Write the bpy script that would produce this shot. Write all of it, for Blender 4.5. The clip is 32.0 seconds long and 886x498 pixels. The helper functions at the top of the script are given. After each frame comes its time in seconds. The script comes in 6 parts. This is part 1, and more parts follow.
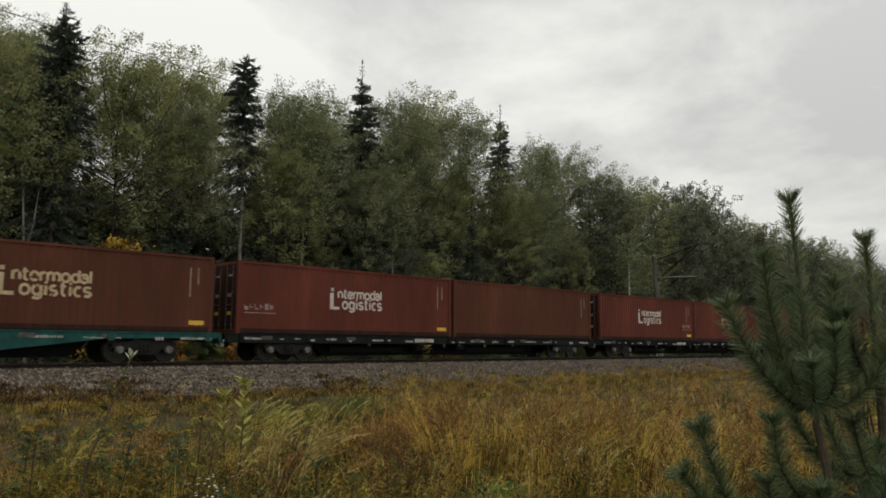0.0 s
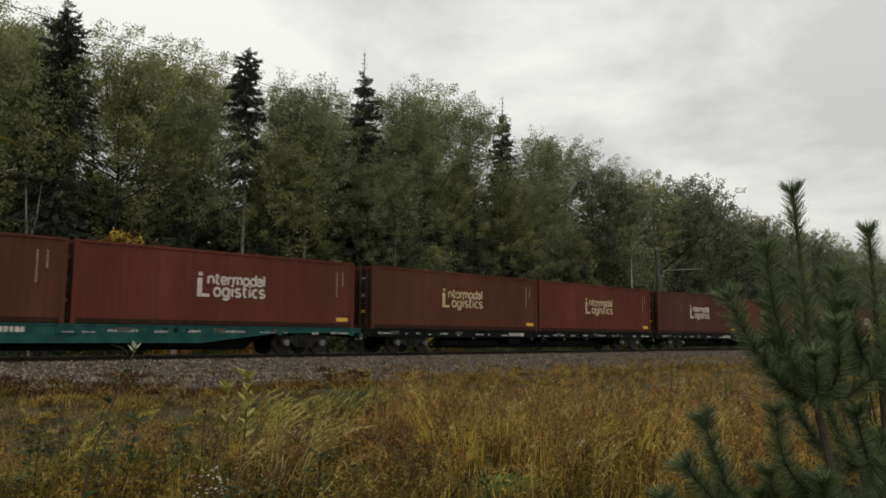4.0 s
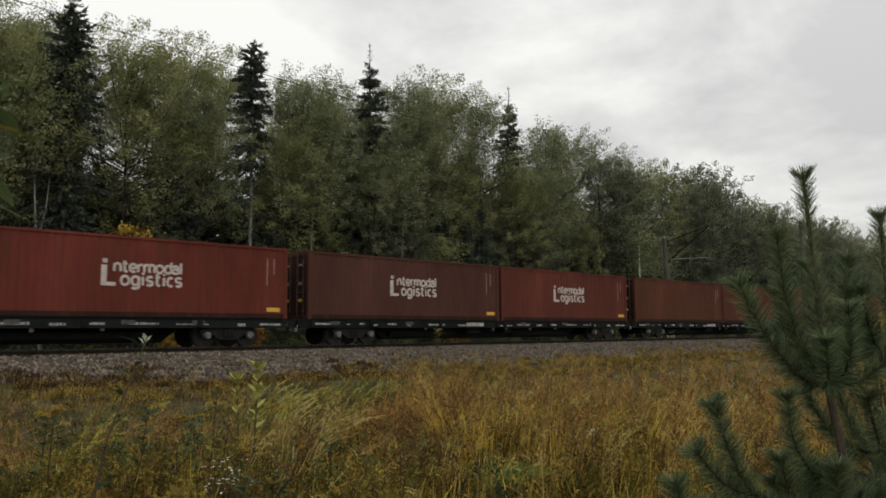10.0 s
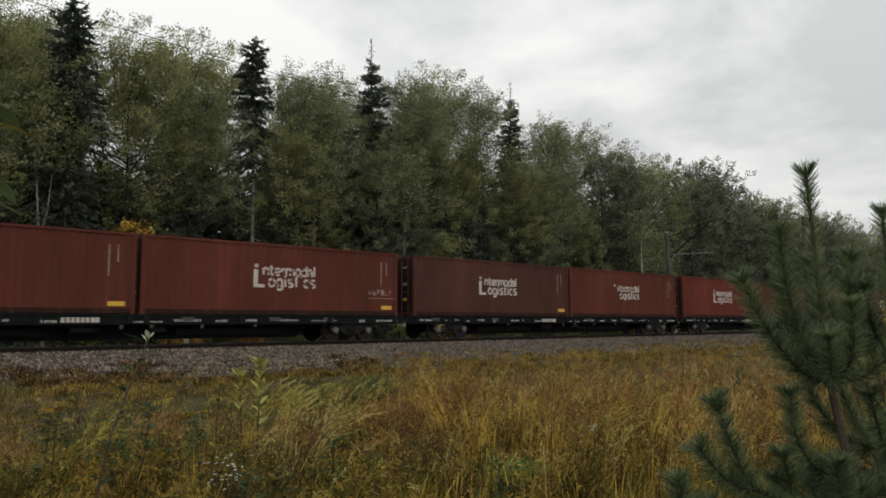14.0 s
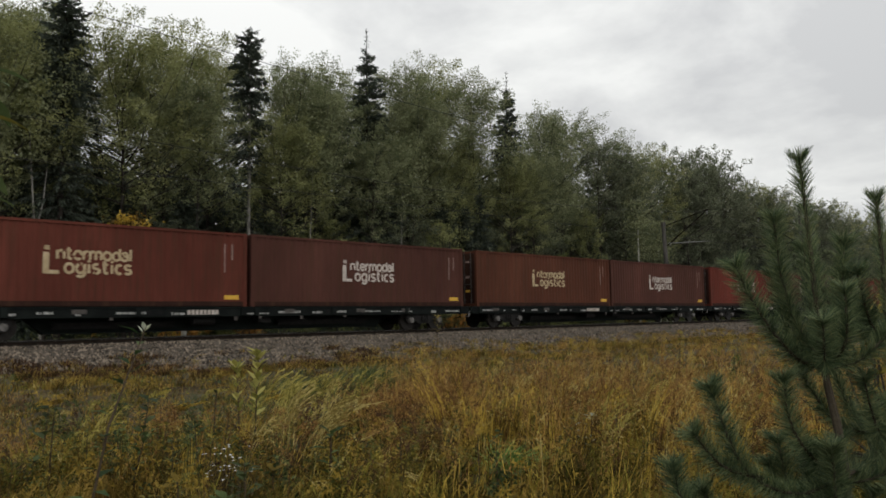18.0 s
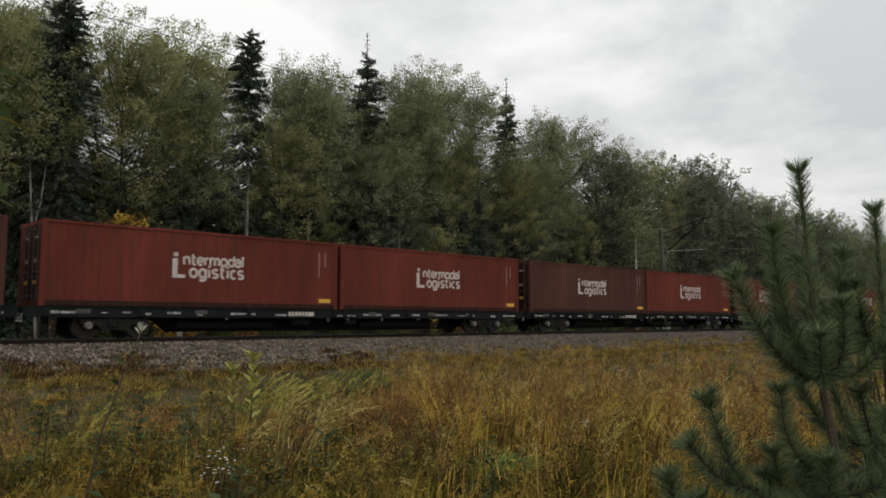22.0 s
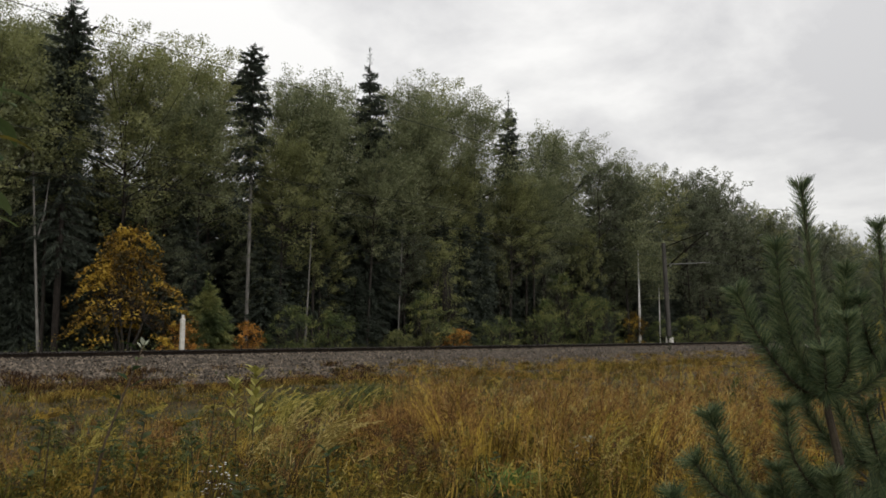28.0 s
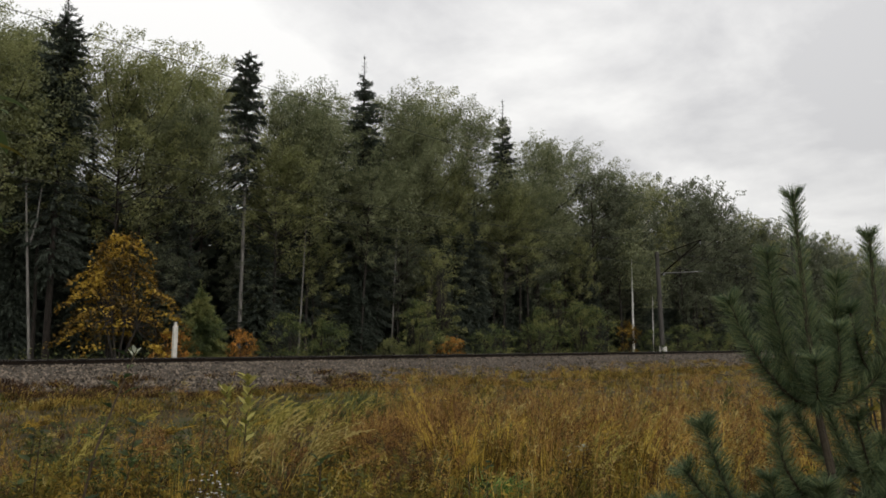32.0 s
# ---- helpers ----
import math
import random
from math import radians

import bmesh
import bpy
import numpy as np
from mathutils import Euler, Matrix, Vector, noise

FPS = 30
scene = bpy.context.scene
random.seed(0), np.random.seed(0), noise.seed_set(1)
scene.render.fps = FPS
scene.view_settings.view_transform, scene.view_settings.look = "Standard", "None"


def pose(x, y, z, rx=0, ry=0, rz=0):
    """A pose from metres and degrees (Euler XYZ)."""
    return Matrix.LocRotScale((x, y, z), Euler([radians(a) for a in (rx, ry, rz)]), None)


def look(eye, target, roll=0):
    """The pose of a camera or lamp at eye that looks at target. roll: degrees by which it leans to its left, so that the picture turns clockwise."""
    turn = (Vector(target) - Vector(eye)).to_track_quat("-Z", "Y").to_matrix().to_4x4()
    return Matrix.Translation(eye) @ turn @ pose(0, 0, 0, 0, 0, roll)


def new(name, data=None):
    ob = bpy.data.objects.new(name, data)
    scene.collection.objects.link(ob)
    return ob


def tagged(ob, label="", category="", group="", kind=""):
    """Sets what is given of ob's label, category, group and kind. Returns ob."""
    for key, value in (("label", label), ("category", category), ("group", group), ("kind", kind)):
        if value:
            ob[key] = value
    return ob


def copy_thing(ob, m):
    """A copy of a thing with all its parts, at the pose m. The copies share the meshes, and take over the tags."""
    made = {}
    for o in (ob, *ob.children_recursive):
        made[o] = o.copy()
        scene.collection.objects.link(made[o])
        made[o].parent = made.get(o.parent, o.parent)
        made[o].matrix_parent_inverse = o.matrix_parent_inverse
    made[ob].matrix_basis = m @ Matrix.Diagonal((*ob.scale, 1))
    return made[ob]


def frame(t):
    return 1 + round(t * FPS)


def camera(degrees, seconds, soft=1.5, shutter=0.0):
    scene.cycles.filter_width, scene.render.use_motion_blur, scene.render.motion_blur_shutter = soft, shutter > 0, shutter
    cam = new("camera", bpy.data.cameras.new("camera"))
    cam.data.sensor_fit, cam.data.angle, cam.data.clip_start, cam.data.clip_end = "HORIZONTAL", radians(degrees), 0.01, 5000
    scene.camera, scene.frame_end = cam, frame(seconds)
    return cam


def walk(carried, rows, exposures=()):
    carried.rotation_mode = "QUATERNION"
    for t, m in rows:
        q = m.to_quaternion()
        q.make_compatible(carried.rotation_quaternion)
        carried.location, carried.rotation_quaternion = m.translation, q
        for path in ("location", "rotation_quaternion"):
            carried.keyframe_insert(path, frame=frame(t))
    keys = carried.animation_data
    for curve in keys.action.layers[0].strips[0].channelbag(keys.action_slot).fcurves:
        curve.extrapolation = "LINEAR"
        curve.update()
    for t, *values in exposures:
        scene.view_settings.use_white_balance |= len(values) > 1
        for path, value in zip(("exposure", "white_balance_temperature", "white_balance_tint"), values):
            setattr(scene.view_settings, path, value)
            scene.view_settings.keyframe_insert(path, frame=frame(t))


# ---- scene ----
cam = camera(60.662, 32.0, soft=1.7, shutter=0.12)
EYE_Z = 0.668


def aim(yaw, pitch, roll, right, up):
    """Camera pose: yaw from +y towards +x, pitch up, roll, and the small drift of the hand."""
    y, p = radians(yaw), radians(pitch)
    fw = Vector((math.sin(y) * math.cos(p), math.cos(y) * math.cos(p), math.sin(p)))
    rt = Vector((math.cos(y), -math.sin(y), 0))
    eye = Vector((0, 0, EYE_Z)) + rt * right + rt.cross(fw) * up
    return look(eye, eye + fw * 10, roll)


walk(cam, [
    (0.0, aim(44.300, 7.294, 0.288, 0.0039, 0.0028)),
    (0.5, aim(44.268, 7.229, 0.290, 0.0025, 0.0026)),
    (1.0, aim(44.454, 7.235, 0.246, 0.0047, 0.0029)),
    (1.5, aim(44.515, 7.233, 0.233, 0.0076, 0.0029)),
    (2.0, aim(44.339, 7.125, 0.237, 0.0048, -0.0009)),
    (2.5, aim(44.243, 7.068, 0.211, 0.0040, -0.0004)),
    (3.0, aim(44.227, 6.956, 0.307, 0.0018, -0.0032)),
    (3.5, aim(44.211, 6.838, 0.268, 0.0028, -0.0029)),
    (5.5, aim(43.839, 6.733, 0.314, 0.0034, -0.0011)),
    (6.0, aim(43.902, 6.811, 0.457, -0.0000, -0.0000)),
    (6.5, aim(43.932, 6.722, 0.293, -0.0018, -0.0003)),
    (7.0, aim(43.745, 6.855, 0.296, -0.0008, 0.0016)),
    (7.5, aim(43.747, 6.787, 0.312, -0.0024, -0.0017)),
    (8.0, aim(43.785, 6.717, 0.217, -0.0032, -0.0013)),
    (8.5, aim(43.839, 6.432, 0.171, -0.0057, -0.0022)),
    (9.0, aim(43.809, 6.325, -0.046, -0.0045, -0.0036)),
    (9.5, aim(43.689, 6.180, -0.079, -0.0068, -0.0065)),
    (10.0, aim(43.580, 6.085, -0.203, -0.0055, -0.0084)),
    (10.5, aim(43.559, 5.865, -0.268, -0.0074, -0.0089)),
    (11.0, aim(43.438, 5.841, -0.411, -0.0038, -0.0105)),
    (11.5, aim(43.286, 5.582, -0.429, -0.0078, -0.0144)),
    (12.0, aim(43.163, 5.632, -0.538, -0.0057, -0.0155)),
    (12.5, aim(43.093, 5.622, -0.630, -0.0035, -0.0129)),
    (13.0, aim(43.112, 5.505, -0.638, -0.0074, -0.0116)),
    (13.5, aim(43.316, 5.675, -0.502, -0.0050, -0.0112)),
    (14.0, aim(43.421, 5.772, -0.342, -0.0046, -0.0057)),
    (14.5, aim(43.370, 5.585, -0.471, -0.0048, -0.0078)),
    (16.5, aim(43.499, 5.249, -0.644, 0.0017, -0.0088)),
    (17.0, aim(43.534, 5.147, -0.758, 0.0011, -0.0091)),
    (17.5, aim(43.594, 5.133, -0.686, 0.0041, -0.0134)),
    (18.0, aim(43.636, 5.056, -0.786, 0.0047, -0.0124)),
    (18.5, aim(43.620, 5.066, -0.757, 0.0055, -0.0102)),
    (19.0, aim(43.811, 5.060, -0.640, 0.0044, -0.0117)),
    (19.5, aim(43.726, 4.946, -0.623, 0.0048, -0.0139)),
    (20.0, aim(43.744, 5.104, -0.459, 0.0054, -0.0141)),
    (20.5, aim(43.762, 4.937, -0.385, 0.0050, -0.0138)),
    (21.0, aim(43.961, 5.008, -0.107, 0.0066, -0.0128)),
    (21.5, aim(43.915, 5.229, -0.099, 0.0076, -0.0092)),
    (22.0, aim(43.817, 5.385, 0.053, 0.0011, -0.0056)),
    (22.5, aim(43.727, 5.626, 0.140, 0.0089, -0.0032)),
    (23.0, aim(43.658, 5.825, 0.201, 0.0064, -0.0013)),
    (23.5, aim(43.512, 5.944, 0.250, -0.0008, 0.0001)),
    (24.0, aim(43.509, 6.154, 0.345, 0.0006, 0.0021)),
    (24.5, aim(43.392, 6.286, 0.176, 0.0023, 0.0075)),
    (25.0, aim(43.407, 6.387, 0.283, -0.0016, 0.0065)),
    (25.5, aim(43.284, 6.402, 0.340, -0.0008, 0.0112)),
    (27.5, aim(43.503, 6.310, 0.320, -0.0084, 0.0060)),
    (28.0, aim(43.649, 6.360, 0.075, -0.0023, 0.0087)),
    (28.5, aim(43.762, 6.549, 0.297, -0.0005, 0.0089)),
    (29.0, aim(43.769, 6.698, 0.318, -0.0026, 0.0090)),
    (29.5, aim(43.712, 6.822, 0.124, -0.0027, 0.0120)),
    (30.0, aim(43.773, 6.938, 0.297, 0.0003, 0.0103)),
    (30.5, aim(43.907, 6.978, 0.190, 0.0004, 0.0103)),
    (31.0, aim(44.162, 6.990, 0.135, 0.0015, 0.0133)),
    (31.5, aim(44.080, 7.054, 0.190, -0.0002, 0.0108)),
    (32.0, aim(44.107, 6.977, 0.206, 0.0023, 0.0092)),
], exposures=[(0.0, -0.04, 6720, 8), (3.5, -0.03, 6720, 8), (6.0, 0.04, 6700, 8), (10.0, 0.04, 6640, 9), (14.0, 0.04, 6540, 9),
              (20.0, 0.05, 6520, 9), (25.0, 0.07, 6540, 11), (28.0, 0.08, 6580, 11), (30.0, 0.14, 6580, 11), (32.0, 0.08, 6580, 11)])

# ---------------------------------------------------------------- world and light
world = bpy.data.worlds.new("overcast_sky")
scene.world = world
world.use_nodes = True
wn, wl = world.node_tree.nodes, world.node_tree.links
wn.clear()
w_out = wn.new("ShaderNodeOutputWorld")
w_bg = wn.new("ShaderNodeBackground")
w_sky = wn.new("ShaderNodeTexSky")
w_sky.sky_type = "NISHITA"
w_sky.sun_disc = False
w_sky.sun_elevation = radians(34)
w_sky.sun_rotation = radians(200)
w_co = wn.new("ShaderNodeTexCoord")
w_sep = wn.new("ShaderNodeSeparateXYZ")
wl.new(w_co.outputs["Generated"], w_sep.inputs[0])
w_zz = wn.new("ShaderNodeMath")
w_zz.operation = "MAXIMUM"
wl.new(w_sep.outputs[2], w_zz.inputs[0])
w_zz.inputs[1].default_value = 0.0
w_add = wn.new("ShaderNodeMath")
wl.new(w_zz.outputs[0], w_add.inputs[0])
w_add.inputs[1].default_value = 0.32
w_div = wn.new("ShaderNodeVectorMath")
w_div.operation = "DIVIDE"
wl.new(w_co.outputs["Generated"], w_div.inputs[0])
w_cmb = wn.new("ShaderNodeCombineXYZ")
for i in range(3):
    wl.new(w_add.outputs[0], w_cmb.inputs[i])
wl.new(w_cmb.outputs[0], w_div.inputs[1])
w_noise = wn.new("ShaderNodeTexNoise")
w_noise.inputs["Scale"].default_value = 1.9
w_noise.inputs["Detail"].default_value = 7.0
w_noise.inputs["Roughness"].default_value = 0.55
w_noise.inputs["Distortion"].default_value = 0.2
w_map = wn.new("ShaderNodeMapping")
w_map.inputs["Location"].default_value = (3.1, 1.7, 0.9)
wl.new(w_div.outputs[0], w_map.inputs[0])
wl.new(w_map.outputs[0], w_noise.inputs["Vector"])
w_ramp = wn.new("ShaderNodeValToRGB")
wl.new(w_noise.outputs[0], w_ramp.inputs[0])
e = w_ramp.color_ramp.elements
e[0].position, e[0].color = 0.40, (0.70, 0.706, 0.715, 1)
e[1].position, e[1].color = 0.58, (0.99, 0.995, 0.98, 1)
w_mul = wn.new("ShaderNodeVectorMath")
w_mul.operation = "SCALE"
wl.new(w_sky.outputs[0], w_mul.inputs[0])
w_mul.inputs["Scale"].default_value = 0.06
w_mix = wn.new("ShaderNodeMix")
w_mix.data_type = "RGBA"
w_mix.inputs["Factor"].default_value = 0.94
wl.new(w_mul.outputs[0], w_mix.inputs["A"])
wl.new(w_ramp.outputs[0], w_mix.inputs["B"])
w_side = wn.new("ShaderNodeMapRange")
w_side.interpolation_type = "SMOOTHSTEP"
wl.new(w_sep.outputs[0], w_side.inputs[0])
w_side.inputs["From Min"].default_value, w_side.inputs["From Max"].default_value = 0.45, 1.0
w_side.inputs["To Min"].default_value, w_side.inputs["To Max"].default_value = 0.95, 0.93
w_high = wn.new("ShaderNodeMapRange")
w_high.interpolation_type = "SMOOTHSTEP"
wl.new(w_sep.outputs[2], w_high.inputs[0])
w_high.inputs["From Min"].default_value, w_high.inputs["From Max"].default_value = 0.05, 0.5
w_high.inputs["To Min"].default_value, w_high.inputs["To Max"].default_value = 0.9, 1.08
w_both = wn.new("ShaderNodeMath")
w_both.operation = "MULTIPLY"
wl.new(w_side.outputs[0], w_both.inputs[0])
wl.new(w_high.outputs[0], w_both.inputs[1])
w_dim = wn.new("ShaderNodeVectorMath")
w_dim.operation = "SCALE"
wl.new(w_mix.outputs["Result"], w_dim.inputs[0])
wl.new(w_both.outputs[0], w_dim.inputs["Scale"])
wl.new(w_dim.outputs[0], w_bg.inputs[0])
w_bg.inputs[1].default_value = 1.0
wl.new(w_bg.outputs[0], w_out.inputs[0])

sun = new("sun", bpy.data.lights.new("sun", "SUN"))
sun.data.energy = 0.62
sun.data.angle = radians(25)
sun.data.color = (1.0, 0.97, 0.93)
sun.matrix_world = look((-17, -46, 33), (0, 0, 0))

# ---------------------------------------------------------------- materials


def material(name, colors, scale=4.0, rough=0.8, metal=0.0, bump=0.0, bump_scale=40.0, vary="", fine=0.3, spec=0.3,
             stretch=(1, 1, 1), translucent=0.0, contrast=1.0, amount=0.55):
    """A node material: colours over a coarse noise, fine grain, bump; vary: 'object' or 'island' shifts the colour per piece."""
    m = bpy.data.materials.new(name)
    m.use_nodes = True
    n, l = m.node_tree.nodes, m.node_tree.links
    b = n["Principled BSDF"]
    b.inputs["Roughness"].default_value = rough
    b.inputs["Metallic"].default_value = metal
    b.inputs["Specular IOR Level"].default_value = spec
    co = n.new("ShaderNodeTexCoord")
    mp = n.new("ShaderNodeMapping")
    mp.inputs["Scale"].default_value = stretch
    l.new(co.outputs["Object"], mp.inputs[0])
    nz = n.new("ShaderNodeTexNoise")
    nz.inputs["Scale"].default_value = scale
    nz.inputs["Detail"].default_value = 6
    l.new(mp.outputs[0], nz.inputs["Vector"])
    ramp = n.new("ShaderNodeValToRGB")
    els = ramp.color_ramp.elements
    k = len(colors)
    for i, c in enumerate(colors):
        pos = 0.5 if k == 1 else 0.3 + 0.4 * i / (k - 1)
        if i < 2:
            el = els[i]
            el.position = pos
        else:
            el = els.new(pos)
        el.color = (*c, 1)
    if k == 1:
        els[1].position, els[1].color = 0.6, (*colors[0], 1)
    source = nz.outputs[0]
    if vary:
        rnd = n.new("ShaderNodeObjectInfo" if vary == "object" else "ShaderNodeNewGeometry")
        mx = n.new("ShaderNodeMath")
        mx.operation = "MULTIPLY_ADD"
        l.new(rnd.outputs["Random" if vary == "object" else "Random Per Island"], mx.inputs[0])
        mx.inputs[1].default_value = amount
        sub = n.new("ShaderNodeMath")
        sub.operation = "MULTIPLY_ADD"
        l.new(nz.outputs[0], sub.inputs[0])
        sub.inputs[1].default_value = contrast
        sub.inputs[2].default_value = 0.5 - 0.5 * contrast - amount / 2
        l.new(sub.outputs[0], mx.inputs[2])
        source = mx.outputs[0]
    l.new(source, ramp.inputs[0])
    g = n.new("ShaderNodeTexNoise")
    g.inputs["Scale"].default_value = scale * 14
    g.inputs["Detail"].default_value = 3
    l.new(mp.outputs[0], g.inputs["Vector"])
    gm = n.new("ShaderNodeMapRange")
    gm.inputs["To Min"].default_value = 1 - fine
    gm.inputs["To Max"].default_value = 1 + fine
    l.new(g.outputs[0], gm.inputs[0])
    mul = n.new("ShaderNodeVectorMath")
    mul.operation = "SCALE"
    l.new(ramp.outputs[0], mul.inputs[0])
    l.new(gm.outputs[0], mul.inputs["Scale"])
    l.new(mul.outputs[0], b.inputs["Base Color"])
    if bump:
        bz = n.new("ShaderNodeTexNoise")
        bz.inputs["Scale"].default_value = bump_scale
        bz.inputs["Detail"].default_value = 4
        l.new(co.outputs["Object"], bz.inputs["Vector"])
        bp = n.new("ShaderNodeBump")
        bp.inputs["Strength"].default_value = bump
        bp.inputs["Distance"].default_value = 0.02
        l.new(bz.outputs[0], bp.inputs["Height"])
        l.new(bp.outputs[0], b.inputs["Normal"])
    if translucent:
        tr = n.new("ShaderNodeBsdfTranslucent")
        l.new(mul.outputs[0], tr.inputs[0])
        ms = n.new("ShaderNodeMixShader")
        ms.inputs[0].default_value = translucent
        l.new(b.outputs[0], ms.inputs[1])
        l.new(tr.outputs[0], ms.inputs[2])
        l.new(ms.outputs[0], n["Material Output"].inputs[0])
    return m


M_GROUND = material("meadow_soil", [(0.03, 0.024, 0.013), (0.06, 0.047, 0.022), (0.045, 0.05, 0.018)], 0.6, 0.95, bump=0.6, bump_scale=9)
M_BALLAST = material("crushed_stone_bed", [(0.04, 0.032, 0.023), (0.08, 0.065, 0.049)], 6, 0.9, bump=0.9, bump_scale=14)
M_STONE = material("crushed_stone", [(0.026, 0.02, 0.014), (0.095, 0.076, 0.056), (0.235, 0.19, 0.145)], 3, 0.9, vary="island", amount=0.8)
M_RAIL = material("rail_steel", [(0.008, 0.006, 0.0045), (0.02, 0.014, 0.010)], 3, 0.8, metal=0.0, spec=0.1)
M_RAILTOP = material("rail_running_surface", [(0.18, 0.17, 0.16), (0.25, 0.24, 0.23)], 3, 0.35, metal=0.9)
M_BLACK = material("wagon_black_paint", [(0.004, 0.0055, 0.005), (0.010, 0.013, 0.0115)], 2, 0.8, vary="object", spec=0.12)
M_HOLE = material("painted_hole_black", [(0.002, 0.002, 0.002), (0.004, 0.004, 0.004)], 3, 0.9)
M_TEAL = material("wagon_teal_paint", [(0.006, 0.038, 0.034), (0.018, 0.08, 0.068)], 2, 0.7, bump=0.1, spec=0.15)
M_BOGIE = material("bogie_cast_iron", [(0.004, 0.0038, 0.0035), (0.012, 0.0105, 0.0095)], 5, 0.85, bump=0.3)
M_WHEEL = material("wheel_steel", [(0.012, 0.010, 0.009), (0.03, 0.026, 0.022)], 5, 0.55, metal=0.5)
M_AXLE = material("worn_axle_box_steel", [(0.06, 0.055, 0.05), (0.17, 0.16, 0.15)], 8, 0.5)
M_WHITE = material("white_stencil_paint", [(0.2, 0.2, 0.19), (0.46, 0.45, 0.43)], 6, 0.7)
M_LOGO = material("white_lettering_paint", [(0.37, 0.32, 0.28), (0.56, 0.49, 0.44)], 5, 0.6)
M_LOGO_OLD = material("yellowed_lettering_paint", [(0.33, 0.24, 0.13), (0.5, 0.4, 0.25)], 5, 0.7)
M_CHALK = material("pale_chalk", [(0.2, 0.13, 0.11), (0.34, 0.25, 0.22)], 6, 0.9)
M_YELLOW = material("yellow_sticker", [(0.55, 0.3, 0.03), (0.65, 0.4, 0.06)], 8, 0.6)
M_GREYBAR = material("locking_bar_steel", [(0.05, 0.043, 0.04), (0.11, 0.1, 0.09)], 5, 0.6, metal=0.4)


def paint(name, c):
    """Old container paint: faded panels, rust and grime that runs down in streaks."""
    m = material(name, [tuple(v * 0.6 for v in c), tuple(v * 0.85 for v in c), c, tuple(v * 1.22 for v in c)], 0.5, 0.75, bump=0.08, bump_scale=5, fine=0.16, spec=0.1,
                 stretch=(1, 1, 0.3))
    n, l = m.node_tree.nodes, m.node_tree.links
    b = n["Principled BSDF"]
    base = b.inputs["Base Color"].links[0].from_socket
    co = n.new("ShaderNodeTexCoord")
    info = n.new("ShaderNodeObjectInfo")
    off = n.new("ShaderNodeVectorMath")
    off.operation = "MULTIPLY_ADD"
    l.new(info.outputs["Random"], off.inputs[0])
    off.inputs[1].default_value = (37, 11, 5)
    l.new(co.outputs["Object"], off.inputs[2])
    mp = n.new("ShaderNodeMapping")
    mp.inputs["Scale"].default_value = (3.2, 1, 0.22)
    l.new(off.outputs[0], mp.inputs[0])
    nz = n.new("ShaderNodeTexNoise")
    nz.inputs["Scale"].default_value = 1.6
    nz.inputs["Detail"].default_value = 8
    nz.inputs["Roughness"].default_value = 0.65
    l.new(mp.outputs[0], nz.inputs["Vector"])
    rp = n.new("ShaderNodeMapRange")
    rp.inputs["From Min"].default_value, rp.inputs["From Max"].default_value = 0.48, 0.72
    rp.inputs["To Max"].default_value = 0.75
    l.new(nz.outputs[0], rp.inputs[0])
    mx = n.new("ShaderNodeMix")
    mx.data_type = "RGBA"
    l.new(rp.outputs[0], mx.inputs["Factor"])
    l.new(base, mx.inputs["A"])
    mx.inputs["B"].default_value = (0.058, 0.029, 0.017, 1)
    l.new(mx.outputs["Result"], b.inputs["Base Color"])
    return m


# darker than the wall paints, also used on the bottom rails
M_DOOR = paint("dark_door_paint", (0.03, 0.0135, 0.0095))
M_RED = paint("oxide_red_paint", (0.109, 0.031, 0.021))
M_BRIGHT = paint("fresh_red_paint", (0.128, 0.0295, 0.0202))
M_BROWN = paint("brown_red_paint", (0.09, 0.0325, 0.0192))
M_PURPLE = paint("purple_brown_paint", (0.078, 0.031, 0.0232))

M_BARK = material("grey_bark", [(0.024, 0.02, 0.017), (0.062, 0.053, 0.044)], 6, 0.9, bump=0.6, stretch=(1, 1, 0.25))
M_BIRCH = material("birch_bark", [(0.10, 0.09, 0.08), (0.66, 0.64, 0.6), (0.78, 0.76, 0.73)], 3, 0.8, stretch=(0.5, 0.5, 1.6))
M_PALEBARK = material("pale_scaly_bark", [(0.1, 0.094, 0.085), (0.26, 0.245, 0.22)], 6, 0.9, bump=0.4, stretch=(1, 1, 0.3))
M_SPRUCEBARK = material("spruce_bark", [(0.015, 0.012, 0.010), (0.042, 0.034, 0.028)], 6, 0.95, bump=0.6)
M_LEAF = material("aspen_leaves", [(0.13, 0.147, 0.072), (0.21, 0.23, 0.12), (0.305, 0.322, 0.178)], 0.5, 0.6, vary="island", translucent=0.45, contrast=1.5, amount=0.18, fine=0.12)
M_LEAFY = material("yellowing_leaves", [(0.14, 0.152, 0.058), (0.245, 0.258, 0.105), (0.35, 0.355, 0.16)], 0.5, 0.6, vary="island", translucent=0.48, contrast=1.5, amount=0.18, fine=0.12)
# leaf colour dimmed and greyed: forest shade and distance haze put into it
M_LEAF_DIM = material("shade_toned_leaves", [(0.085, 0.099, 0.058), (0.148, 0.164, 0.1), (0.215, 0.229, 0.147)], 0.5, 0.6, vary="island", translucent=0.42, contrast=1.4, amount=0.16, fine=0.12)
M_NEEDLE = material("spruce_needles", [(0.043, 0.055, 0.042), (0.085, 0.103, 0.074)], 0.6, 0.7, vary="island", translucent=0.28)
